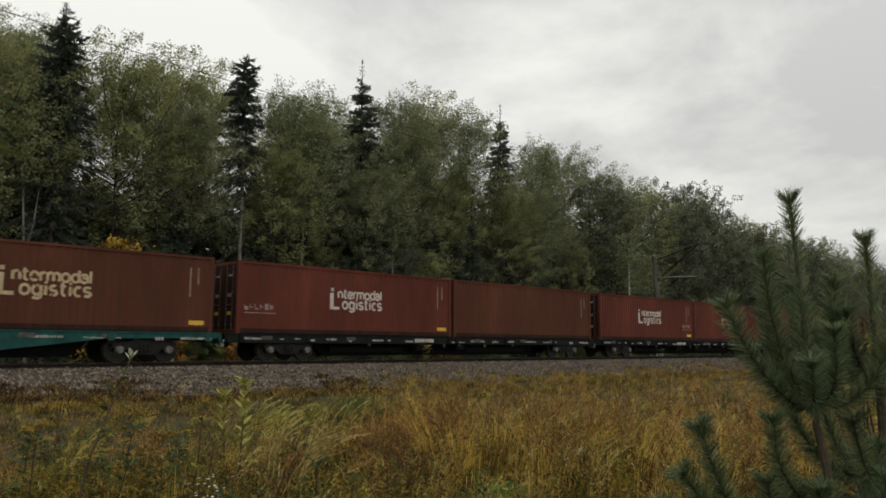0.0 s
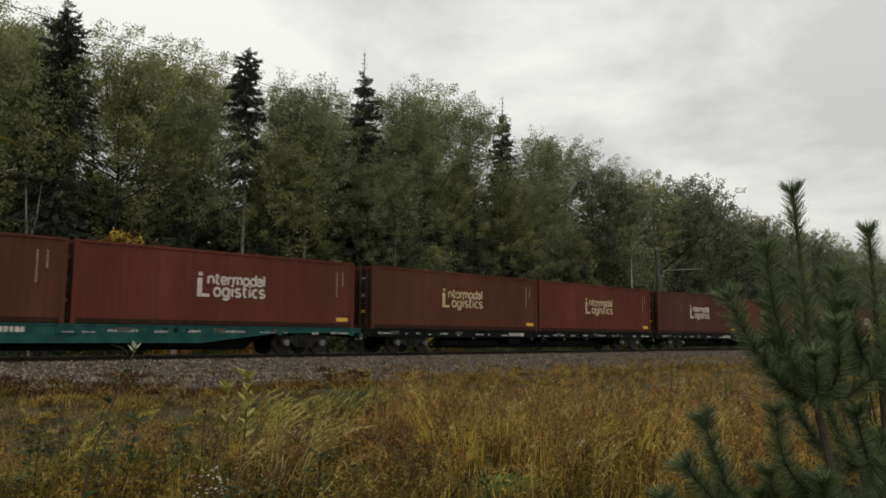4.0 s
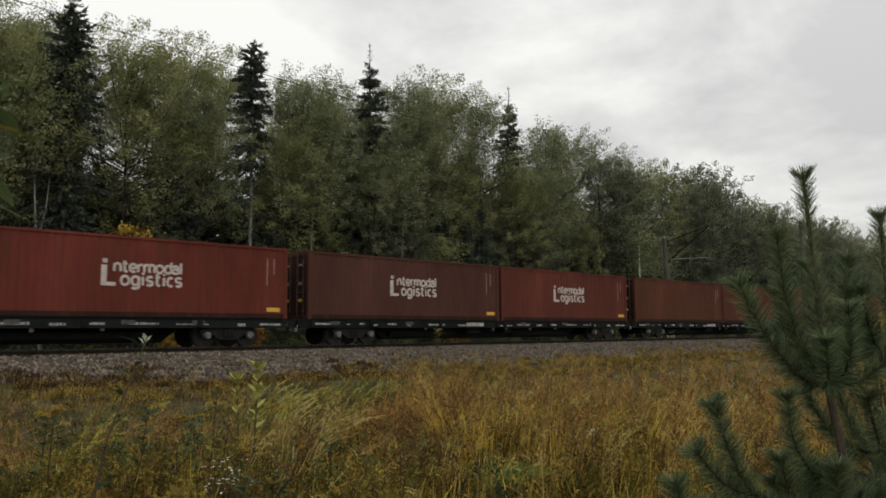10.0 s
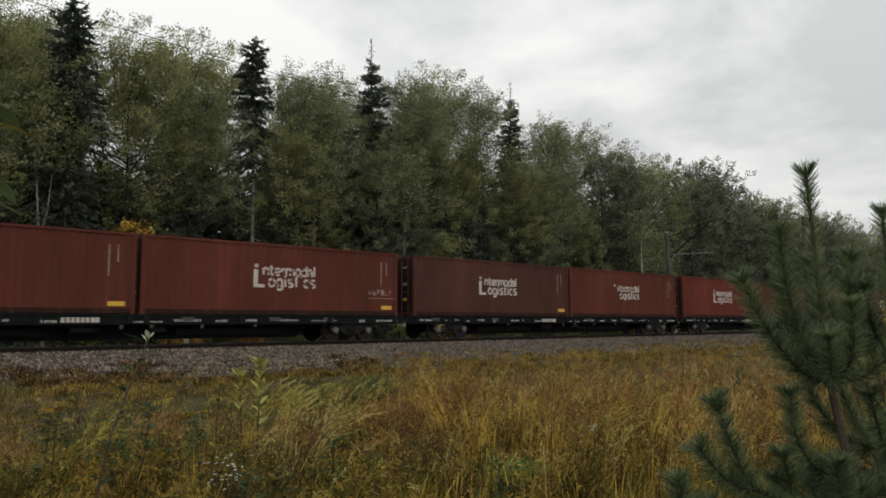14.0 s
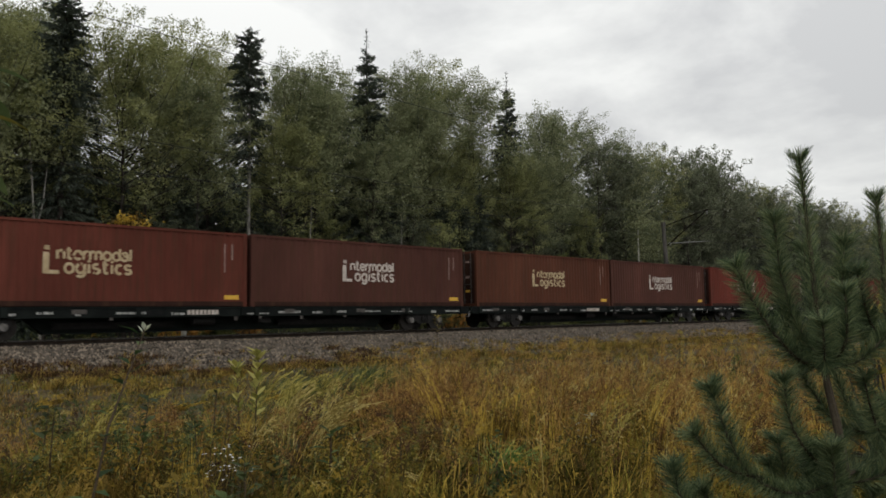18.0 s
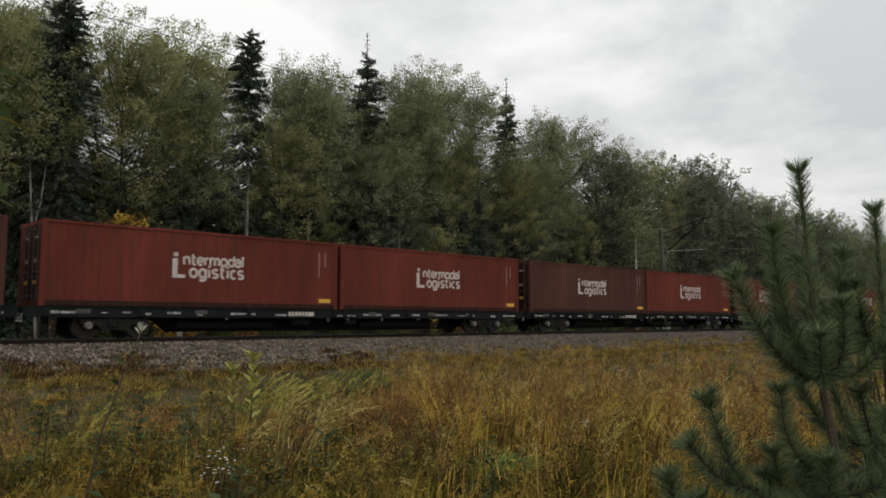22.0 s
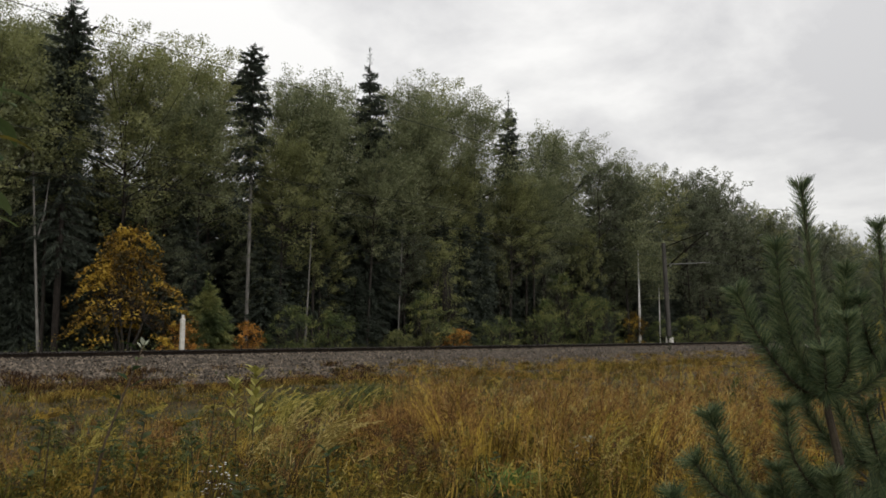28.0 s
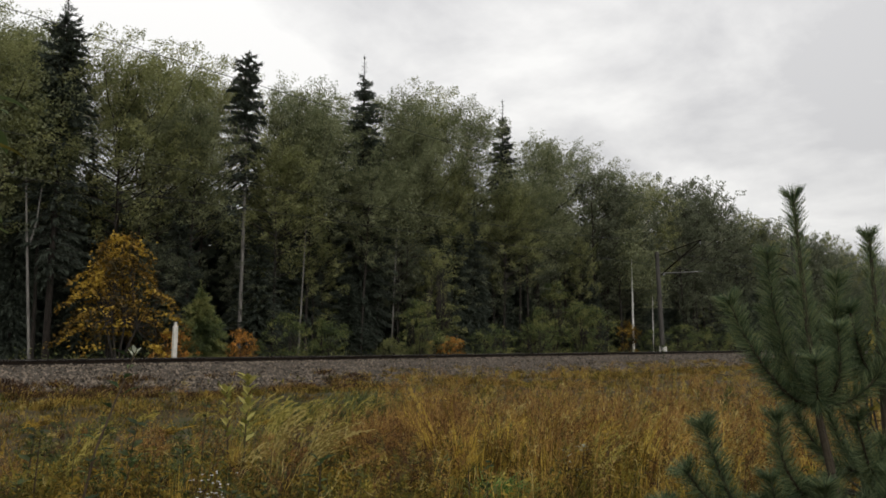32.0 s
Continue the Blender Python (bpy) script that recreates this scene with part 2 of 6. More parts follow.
M_MAPLE = material("maple_autumn_leaves", [(0.06, 0.046, 0.016), (0.17, 0.105, 0.025), (0.32, 0.195, 0.033), (0.48, 0.325, 0.05)], 0.9, 0.6, vary="island", translucent=0.3, contrast=2.6, amount=0.35)
M_ORANGE = material("orange_leaves", [(0.18, 0.10, 0.022), (0.48, 0.22, 0.038), (0.70, 0.38, 0.09)], 1.5, 0.6, vary="island", translucent=0.3, contrast=2.4, amount=0.4)
M_SHRUB = material("shrub_leaves", [(0.08, 0.11, 0.043), (0.18, 0.21, 0.076), (0.31, 0.31, 0.108)], 0.7, 0.6, vary="island", translucent=0.42, contrast=2.0, amount=0.3, fine=0.15)
M_PINE = material("pine_needles", [(0.048, 0.08, 0.038), (0.098, 0.14, 0.066), (0.21, 0.25, 0.118)], 2, 0.5, vary="island", translucent=0.35, amount=0.8)
M_PINEBARK = material("pine_sapling_bark", [(0.035, 0.028, 0.02), (0.07, 0.055, 0.035)], 20, 0.9, bump=0.5)
M_GOLD = material("golden_dry_grass", [(0.11, 0.0712, 0.0136), (0.34, 0.2327, 0.0408), (0.66, 0.4655, 0.0935)], 2.4, 0.9, vary="island", spec=0.1, translucent=0.3, contrast=2.5, amount=0.42)
M_RUST = material("rusty_dry_grass", [(0.09, 0.05, 0.018), (0.26, 0.148, 0.042), (0.47, 0.29, 0.082)], 2.2, 0.9, vary="island", spec=0.1, translucent=0.3, contrast=2.5, amount=0.42)
M_GREEN = material("green_grass", [(0.0374, 0.0417, 0.0076), (0.13, 0.1203, 0.0221), (0.2808, 0.2425, 0.0425)], 2.0, 0.8, vary="island", spec=0.1, translucent=0.3, contrast=2.5, amount=0.42)
M_STRAW = material("pale_straw", [(0.17, 0.128, 0.036), (0.36, 0.285, 0.092), (0.58, 0.475, 0.19)], 2.0, 0.9, vary="island", spec=0.1, translucent=0.3, contrast=1.2, amount=0.7)
M_RUSTHEAD = material("rusty_seed_heads", [(0.115, 0.06, 0.025), (0.26, 0.14, 0.05), (0.42, 0.26, 0.09)], 2.0, 0.9, vary="island", spec=0.1, translucent=0.2, contrast=1.4, amount=0.6)
M_DULL = material("withered_grass_blades", [(0.0546, 0.0369, 0.0098), (0.1628, 0.1096, 0.0262), (0.3465, 0.2377, 0.0607)], 2.0, 0.9, vary="island", spec=0.1, translucent=0.25, contrast=2.5, amount=0.42)
M_HERB = material("weed_leaves", [(0.0315, 0.047, 0.0179), (0.0788, 0.1, 0.034), (0.168, 0.18, 0.0595)], 2.0, 0.6, vary="island", spec=0.1, translucent=0.3, contrast=1.6, amount=0.5)
M_YELLOWWEED = material("yellowing_weed_leaves", [(0.102, 0.0912, 0.0204), (0.255, 0.2064, 0.0425), (0.4488, 0.3552, 0.085)], 2.0, 0.7, vary="island", spec=0.1, translucent=0.3, contrast=2.5, amount=0.42)
M_OLIVE = material("olive_weed_leaves", [(0.063, 0.0461, 0.0102), (0.168, 0.1181, 0.0221), (0.3255, 0.2256, 0.0425)], 2.0, 0.8, vary="island", spec=0.1, translucent=0.3, contrast=2.5, amount=0.42)
M_PALEWEED = material("pale_yellow_weed_leaves", [(0.17, 0.17, 0.04), (0.32, 0.30, 0.075), (0.48, 0.44, 0.14)], 5, 0.7, vary="object", spec=0.1, translucent=0.35)
M_PALEGRASS = material("yellow_green_feather_grass", [(0.17, 0.15, 0.036), (0.35, 0.305, 0.075), (0.56, 0.48, 0.15)], 2.0, 0.9, vary="island", spec=0.1, translucent=0.3, contrast=1.2, amount=0.7)
M_DARKSEED = material("dark_brown_seed_stalks", [(0.025, 0.014, 0.009), (0.06, 0.032, 0.018), (0.11, 0.06, 0.03)], 4, 0.9, vary="island", spec=0.1)
M_FRESH = material("fresh_grass_blades", [(0.06, 0.12, 0.024), (0.14, 0.225, 0.052), (0.26, 0.34, 0.095)], 2, 0.7, vary="island", spec=0.15, translucent=0.35)
M_WEEDSTEM = material("weed_stalk", [(0.035, 0.024, 0.013), (0.08, 0.056, 0.03)], 9, 0.8)
M_WEEDLEAF = material("dark_weed_leaves", [(0.03, 0.052, 0.02), (0.055, 0.085, 0.031), (0.09, 0.125, 0.046)], 6, 0.75, vary="object", spec=0.1, translucent=0.3)
M_PALELEAF = material("pale_leaf_undersides", [(0.30, 0.33, 0.22), (0.45, 0.47, 0.36)], 9, 0.6, vary="object", translucent=0.3)
M_PETAL = material("white_petals", [(0.65, 0.65, 0.62), (0.78, 0.78, 0.75)], 20, 0.7)
M_DIRT = material("track_dirt", [(0.028, 0.021, 0.010), (0.062, 0.047, 0.024), (0.11, 0.088, 0.052)], 0.9, 0.95, bump=0.6, bump_scale=8, spec=0.05)
M_POST = material("whitewashed_concrete", [(0.5, 0.48, 0.42), (0.68, 0.66, 0.6)], 4, 0.9, bump=0.2)
M_POLE = material("weathered_concrete", [(0.042, 0.039, 0.034), (0.1, 0.092, 0.083)], 3, 0.9, bump=0.3, stretch=(1, 1, 0.3))
M_GALV = material("galvanised_tube", [(0.3, 0.3, 0.29), (0.45, 0.45, 0.44)], 5, 0.5, metal=0.2)
M_WIRE = material("wire_copper", [(0.02, 0.02, 0.02), (0.03, 0.03, 0.03)], 3, 0.6, metal=0.3)
M_INSUL = material("insulator_glass", [(0.4, 0.42, 0.42), (0.5, 0.52, 0.52)], 3, 0.25)

# ---------------------------------------------------------------- mesh helpers


def box(bm, x0, x1, y0, y1, z0, z1):
    v = [bm.verts.new(p) for p in ((x0, y0, z0), (x1, y0, z0), (x1, y1, z0), (x0, y1, z0),
                                   (x0, y0, z1), (x1, y0, z1), (x1, y1, z1), (x0, y1, z1))]
    for f in ((3, 2, 1, 0), (4, 5, 6, 7), (0, 1, 5, 4), (1, 2, 6, 5), (2, 3, 7, 6), (3, 0, 4, 7)):
        bm.faces.new([v[i] for i in f])


def tube(bm, pts, radii, n=8, cap=True):
    """A round, tapering tube through points."""
    rings = []
    pts = [Vector(p) for p in pts]
    for i, p in enumerate(pts):
        d = (pts[min(i + 1, len(pts) - 1)] - pts[max(i - 1, 0)]).normalized()
        a = d.orthogonal().normalized() if abs(d.z) < 0.95 else d.cross(Vector((0, 1, 0))).normalized()
        if abs(d.z) < 0.95:
            a = d.cross(Vector((0, 0, 1))).normalized()
        b = d.cross(a)
        rings.append([bm.verts.new(p + (a * math.cos(2 * math.pi * k / n) + b * math.sin(2 * math.pi * k / n)) * radii[i]) for k in range(n)])
    for r0, r1 in zip(rings, rings[1:]):
        for k in range(n):
            bm.faces.new((r0[k], r0[(k + 1) % n], r1[(k + 1) % n], r1[k]))
    if cap:
        bm.faces.new(rings[0][::-1])
        bm.faces.new(rings[-1])


def prism(bm, pts, y0, y1):
    """A plate with the outline pts in x and z, from y0 to y1."""
    a = [bm.verts.new((x, y0, z)) for x, z in pts]
    b = [bm.verts.new((x, y1, z)) for x, z in pts]
    bm.faces.new(a)
    bm.faces.new(b[::-1])
    for i in range(len(a)):
        j = (i + 1) % len(a)
        bm.faces.new((a[j], a[i], b[i], b[j]))


def smooth(path, k=5):
    """A rounder path through the same ends."""
    p = [np.array(q, dtype=float) for q in path]
    out = []
    for i in range(len(p) - 1):
        a, b, c, d = p[max(i - 1, 0)], p[i], p[i + 1], p[min(i + 2, len(p) - 1)]
        for j in range(k):
            t = j / k
            out.append(0.5 * (2 * b + (c - a) * t + (2 * a - 5 * b + 4 * c - d) * t * t + (3 * b - a - 3 * c + d) * t ** 3))
    return out + [p[-1]]


def finish(name, bm, mat):
    bmesh.ops.recalc_face_normals(bm, faces=bm.faces)
    me = bpy.data.meshes.new(name)
    bm.to_mesh(me)
    bm.free()
    me.materials.append(mat)
    return me


def part(name, bm, mat, parent=None, label=""):
    me = bm if isinstance(bm, bpy.types.Mesh) else finish(name, bm, mat)
    ob = new(name, me)
    ob.parent = parent
    if label:
        tagged(ob, label)
    return ob


def quads(name, verts, mat, k=4):
    """A mesh of separate k-cornered pieces; verts: array (n * k, 3), or a list of such arrays with a list of their k."""
    if not isinstance(verts, list):
        verts, k = [verts], [k]
    me = bpy.data.meshes.new(name)
    co = np.concatenate(verts).astype(np.float32)
    totals = np.concatenate([np.full(len(v) // kk, kk, dtype=np.int32) for v, kk in zip(verts, k)])
    me.vertices.add(len(co))
    me.vertices.foreach_set("co", co.ravel())
    me.loops.add(len(co))
    me.loops.foreach_set("vertex_index", np.arange(len(co), dtype=np.int32))
    me.polygons.add(len(totals))
    me.polygons.foreach_set("loop_start", np.concatenate([[0], np.cumsum(totals)[:-1]]).astype(np.int32))
    me.polygons.foreach_set("loop_total", totals)
    me.update(calc_edges=True)
    me.materials.append(mat)
    return me


def tri_verts(centres, size, rng, flat=0.0, aspect=0.8):
    """Small three-cornered leaves at the centres, turned at random."""
    return leaf_verts(centres, size, rng, flat, aspect).reshape(-1, 4, 3)[:, :3].reshape(-1, 3)


def leaf_verts(centres, size, rng, flat=0.0, aspect=0.6):
    """Small leaf-shaped diamonds at the centres, turned at random; flat: how much they lie level."""
    n = len(centres)
    a = rng.normal(size=(n, 3))
    a[:, 2] *= 1 - flat * 0.7
    a /= np.linalg.norm(a, axis=1)[:, None]
    b = rng.normal(size=(n, 3))
    b[:, 2] *= 1 - flat
    b -= a * np.sum(a * b, axis=1)[:, None]
    b /= np.linalg.norm(b, axis=1)[:, None]
    s = (size * rng.uniform(0.6, 1.3, n))[:, None]
    out = np.stack([centres - a * s * 0.5, centres + b * s * 0.5 * aspect, centres + a * s * 0.5, centres - b * s * 0.5 * aspect], axis=1)
    return out.reshape(-1, 3)

# ---------------------------------------------------------------- ground and track
TRACK_Y = 29.12


def ground_z(x, y):
    """Height of the ground: meadow, ballast bed, forest floor."""
    if y < 22.0:
        base = -0.85
    elif y < 26.4:
        base = -0.85 + 0.63 * (y - 22.0) / 4.4
    elif y < 31.9:
        base = -0.22
    elif y < 33.5:
        base = -0.22 - 0.5 * (y - 31.9) / 1.6
    else:
        base = -0.72 + min(0.015 * (y - 33.5) + 0.06 * max(0.0, y - 50), 9.0)
    rough = 0.0 if 22.5 < y < 33 else 1.0
    return base + rough * (0.10 * noise.noise(Vector((x * 0.25, y * 0.25, 1.0))) + 0.05 * noise.noise(Vector((x * 0.9, y * 0.9, 4.0))))


def ground_sheet():
    xs = [-3000, -800, -300, -120, -60, -40] + [-30 + 1.5 * i for i in range(121)] + [170, 200, 260, 400, 800, 3000]
    ys = [-3000, -500, -120, -40, -20] + [-10 + 1.0 * i for i in range(32)] + [22.0, 23.0, 24.5, 26.4, 29.1, 31.9, 33.5] + [35, 38, 42, 46, 50, 56, 64, 76, 90, 200, 800, 3000]
    bm = bmesh.new()
    grid = [[bm.verts.new((x, y, ground_z(x, y))) for x in xs] for y in sorted(set(ys))]
    for r0, r1 in zip(grid, grid[1:]):
        for i in range(len(xs) - 1):
            bm.faces.new((r0[i], r0[i + 1], r1[i + 1], r1[i]))
    ob = part("ground", bm, M_GROUND)
    return tagged(ob, "rough meadow soil running under the forest", "ground", kind="structure")


ground_sheet()


def ballast_bed():
    bm = bmesh.new()
    prof = [(21.8, -0.86), (22.2, -0.82), (26.4, -0.195), (31.9, -0.195), (33.6, -0.75)]
    rows_ = []
    for i in range(61):
        x = -90 + 10.0 * i
        rows_.append([bm.verts.new((x, y, z + 0.02)) for y, z in prof])
    for a, b in zip(rows_, rows_[1:]):
        for j in range(len(prof) - 1):
            bm.faces.new((a[j], b[j], b[j + 1], a[j + 1]))
    bed = tagged(part("ballast_bed", bm, M_BALLAST), "grey crushed-stone bed under the railway track", "ballast", kind="structure")
    rng = np.random.default_rng(4)
    n = 50000
    u = rng.uniform(0, 1, n)
    x = -4 + 85 * u ** 1.5
    y = rng.uniform(22.0, 28.1, n)
    z = np.where(y < 26.4, -0.83 + 0.63 * (y - 22.0) / 4.4, -0.19)
    c = np.stack([x, y, z], axis=1)
    s = rng.uniform(0.025, 0.06, n)[:, None]
    # each stone: an uneven pyramid of three faces
    d = [rng.normal(size=(n, 3)) * 0.35 for _ in range(4)]
    p = [c + s * (np.array(k) + dd) for k, dd in zip(((-1, -0.6, 0), (1, -0.6, 0), (0, 1, 0), (0, 0, 1.1)), d)]
    tri = np.stack([p[0], p[1], p[3], p[1], p[2], p[3], p[2], p[0], p[3]], axis=1).reshape(-1, 3)
    me = quads("ballast_stones", tri, M_STONE, 3)
    st = tagged(new("ballast_stones", me), "loose angular grey and pinkish ballast stones", "gravel", kind="stuff")
    return bed


ballast_bed()


def rail(y):
    th = new("rail")
    th.location = (0, y, 0)
    bm = bmesh.new()
    prof = [(-0.07, -0.18), (0.07, -0.18), (0.07, -0.165), (0.015, -0.145), (0.012, -0.045), (0.036, -0.035), (0.036, -0.006), (-0.036, -0.006),
            (-0.036, -0.035), (-0.012, -0.045), (-0.015, -0.145), (-0.07, -0.165)]
    rings = [[bm.verts.new((x, py, pz)) for py, pz in prof] for x in (-90, 100, 510)]
    for a, b in zip(rings, rings[1:]):
        for i in range(len(prof)):
            j = (i + 1) % len(prof)
            bm.faces.new((a[i], a[j], b[j], b[i]))
    part("web", bm, M_RAIL, th, "brown rusted rail profile")
    bm = bmesh.new()
    box(bm, -90, 510, -0.034, 0.034, -0.006, 0.0)
    part("running_surface", bm, M_RAILTOP, th, "worn shiny rail top")
    return tagged(th, "long rusty steel rail laid on the ballast bed", "rail", "rails of the track", "structure")


for ry in (TRACK_Y - 0.76, TRACK_Y + 0.76):
    rail(ry)

# ---------------------------------------------------------------- train
PITCH = 25.845       # wagon to wagon
BOX_L, BOX_H, BOX_W = 12.3, 2.975, 2.438
BED_Z = 1.15        # underside of the containers
GAP = 0.192


SURGE = [(0, -0.17), (1, -0.33), (2, -0.06), (3, -0.08), (6, 0.04), (7, -0.06), (8, 0.07), (9, -0.08), (10, 0.41), (11, 0.22), (12, -0.09),
         (13, 0.37), (14, -0.04), (17, -0.05), (18, 0.23), (19, -0.08), (20, -0.3), (21, 0), (22, -0.11), (23, 0.24), (24, 0.03), (25, -0.22), (25.5, 0.3), (26, 0.25), (27, -0.25), (27.5, -0.43), (32, -0.43)]


def travel(t):
    """How far the train has come at t seconds: nearly even speed, with a little surge in the couplings."""
    return 0.0187476 * t * t + 17.555225 * t - 118.858455 + float(np.interp(t, [a for a, b in SURGE], [b for a, b in SURGE]))


def corrugated(x0, x1, y, z0, z1, depth, out):
    bm = bmesh.new()
    pts = []
    x = x0
    while x < x1 - 0.28:
        pts += [(x, y), (x + 0.072, y), (x + 0.14, y - out * depth), (x + 0.21, y - out * depth)]
        x += 0.278
    pts.append((x1, y))
    lo = [bm.verts.new((px, py, z0)) for px, py in pts]
    hi = [bm.verts.new((px, py, z1)) for px, py in pts]
    for i in range(len(pts) - 1):
        bm.faces.new((lo[i], lo[i + 1], hi[i + 1], hi[i]))
    return bm


def curve_of(cx, cz, rx, rz, a0, a1, n=10):
    """Points on an oval from the angle a0 to a1, in degrees."""
    return [(cx + rx * math.cos(radians(a0 + (a1 - a0) * i / n)), cz + rz * math.sin(radians(a0 + (a1 - a0) * i / n))) for i in range(n + 1)]


def ribbon(bm, path, width, y, keep, rng):
    """A flat painted stroke along a path in x and z; keep: the share of it that has not peeled off."""
    p = [Vector((a, b)) for a, b in path]
    rows_ = []
    for i, q in enumerate(p):
        d = (p[min(i + 1, len(p) - 1)] - p[max(i - 1, 0)]).normalized()
        nrm = Vector((-d.y, d.x)) * width / 2
        rows_.append([bm.verts.new((q.x + nrm.x, y, q.y + nrm.y)), bm.verts.new((q.x - nrm.x, y, q.y - nrm.y))])
    for a, b in zip(rows_, rows_[1:]):
        if rng.random() < keep:
            bm.faces.new((a[0], a[1], b[1], b[0]))


def mark_strokes(kind, w):
    """Strokes of one shape of the painted mark, w wide and 1 high."""
    ring = curve_of(w / 2, 0.5, w / 2, 0.5, 0, 360, 16)
    if kind == "arch":
        return [[(0, 0), (0, 0.5), (0, 1)], [(0, 0.62)] + curve_of(w / 2, 0.6, w / 2, 0.4, 160, 0, 8) + [(w, 0.3), (w, 0)]]
    if kind == "double_arch":
        q = w / 2
        return [[(0, 0), (0, 0.5), (0, 1)]] + [[(x, 0.62)] + curve_of(x + q / 2, 0.6, q / 2, 0.4, 160, 0, 8) + [(x + q, 0.3), (x + q, 0)] for x in (0, q)]
    if kind == "cross":
        return [[(w * 0.38, 1.38), (w * 0.38, 0.8), (w * 0.38, 0.25), (w * 0.5, 0.06), (w, 0.02)], [(0, 1), (w * 0.5, 1), (w * 0.95, 1)]]
    if kind == "barred_ring":
        return [curve_of(w / 2, 0.5, w / 2, 0.5, 315, 0, 15), [(w, 0.5), (w / 2, 0.48), (0, 0.48)]]
    if kind == "spur":
        return [[(0, 0), (0, 0.5), (0, 1)], [(0, 0.6), (w * 0.35, 0.92), (w, 1.0)]]
    if kind == "ring":
        return [ring]
    if kind == "ring_tall":
        return [ring, [(w, 0), (w, 0.7), (w, 1.45)]]
    if kind == "ring_low":
        return [ring, [(w, 1.0), (w, 0.4), (w, -0.1)] + curve_of(w / 2, -0.12, w / 2, 0.28, 0, -150, 6)]
    if kind == "bowl":
        return [curve_of(w / 2, 0.3, w / 2, 0.3, 0, 360, 12), [(w, 0), (w, 0.4), (w, 0.68)] + curve_of(w / 2, 0.66, w / 2, 0.34, 0, 160, 7)]
    if kind == "tall":
        return [[(w / 2, 0), (w / 2, 0.7), (w / 2, 1.45)]]
    if kind == "dotted":
        return [[(w / 2, 0), (w / 2, 0.5), (w / 2, 1)], [(w / 2, 1.2), (w / 2, 1.32), (w / 2, 1.45)]]
    if kind == "snake":
        return [curve_of(w / 2, 0.75, w / 2, 0.25, 30, 270, 9) + curve_of(w / 2, 0.25, w / 2, 0.25, 90, -150, 9)[1:]]
    return [curve_of(w / 2, 0.5, w / 2, 0.5, 48, 312, 14)]


UPPER_ROW = (("arch", 0.22), ("cross", 0.18), ("barred_ring", 0.24), ("spur", 0.15), ("double_arch", 0.38), ("ring", 0.26), ("ring_tall", 0.24), ("bowl", 0.21), ("tall", 0.06))
LOWER_ROW = (("ring", 0.28), ("ring_low", 0.27), ("dotted", 0.08), ("snake", 0.22), ("cross", 0.19), ("dotted", 0.08), ("open_ring", 0.22), ("snake", 0.22))


def logo_mesh(mat, seed, keep=1.0):
    """The painted mark on the side: a tall angle with a dot and two rows of rounded shapes; keep: the share not worn away."""
    rng = random.Random(seed)
    bm = bmesh.new()
    y = 0.0255
    if keep > 0.95 or rng.random() < 0.6:
        ribbon(bm, [(4.73, 1.87), (4.73, 1.45), (4.73, 1.13)], 0.2, y, 1.0, rng)
        ribbon(bm, [(4.835, 1.195), (4.94, 1.195), (5.15, 1.195)], 0.13, y, 1.0, rng)
    ribbon(bm, [(4.75, 1.95), (4.75, 2.02), (4.75, 2.10)], 0.17, y, 1.0, rng)
    for row, x, x1, z, high, wide in ((UPPER_ROW, 5.04, 7.66, 1.66, 0.29, 0.092), (LOWER_ROW, 5.29, 7.66, 1.18, 0.32, 0.098)):
        gap = (x1 - x - wide - sum(w for k, w in row)) / (len(row) - 1)
        x += wide / 2
        for k, w in row:
            if rng.random() < keep + 0.12:
                for path in mark_strokes(k, w):
                    ribbon(bm, [(x + px, z + pz * high) for px, pz in path], wide, y, keep, rng)
            x += w + gap
    return finish("lettering", bm, mat)


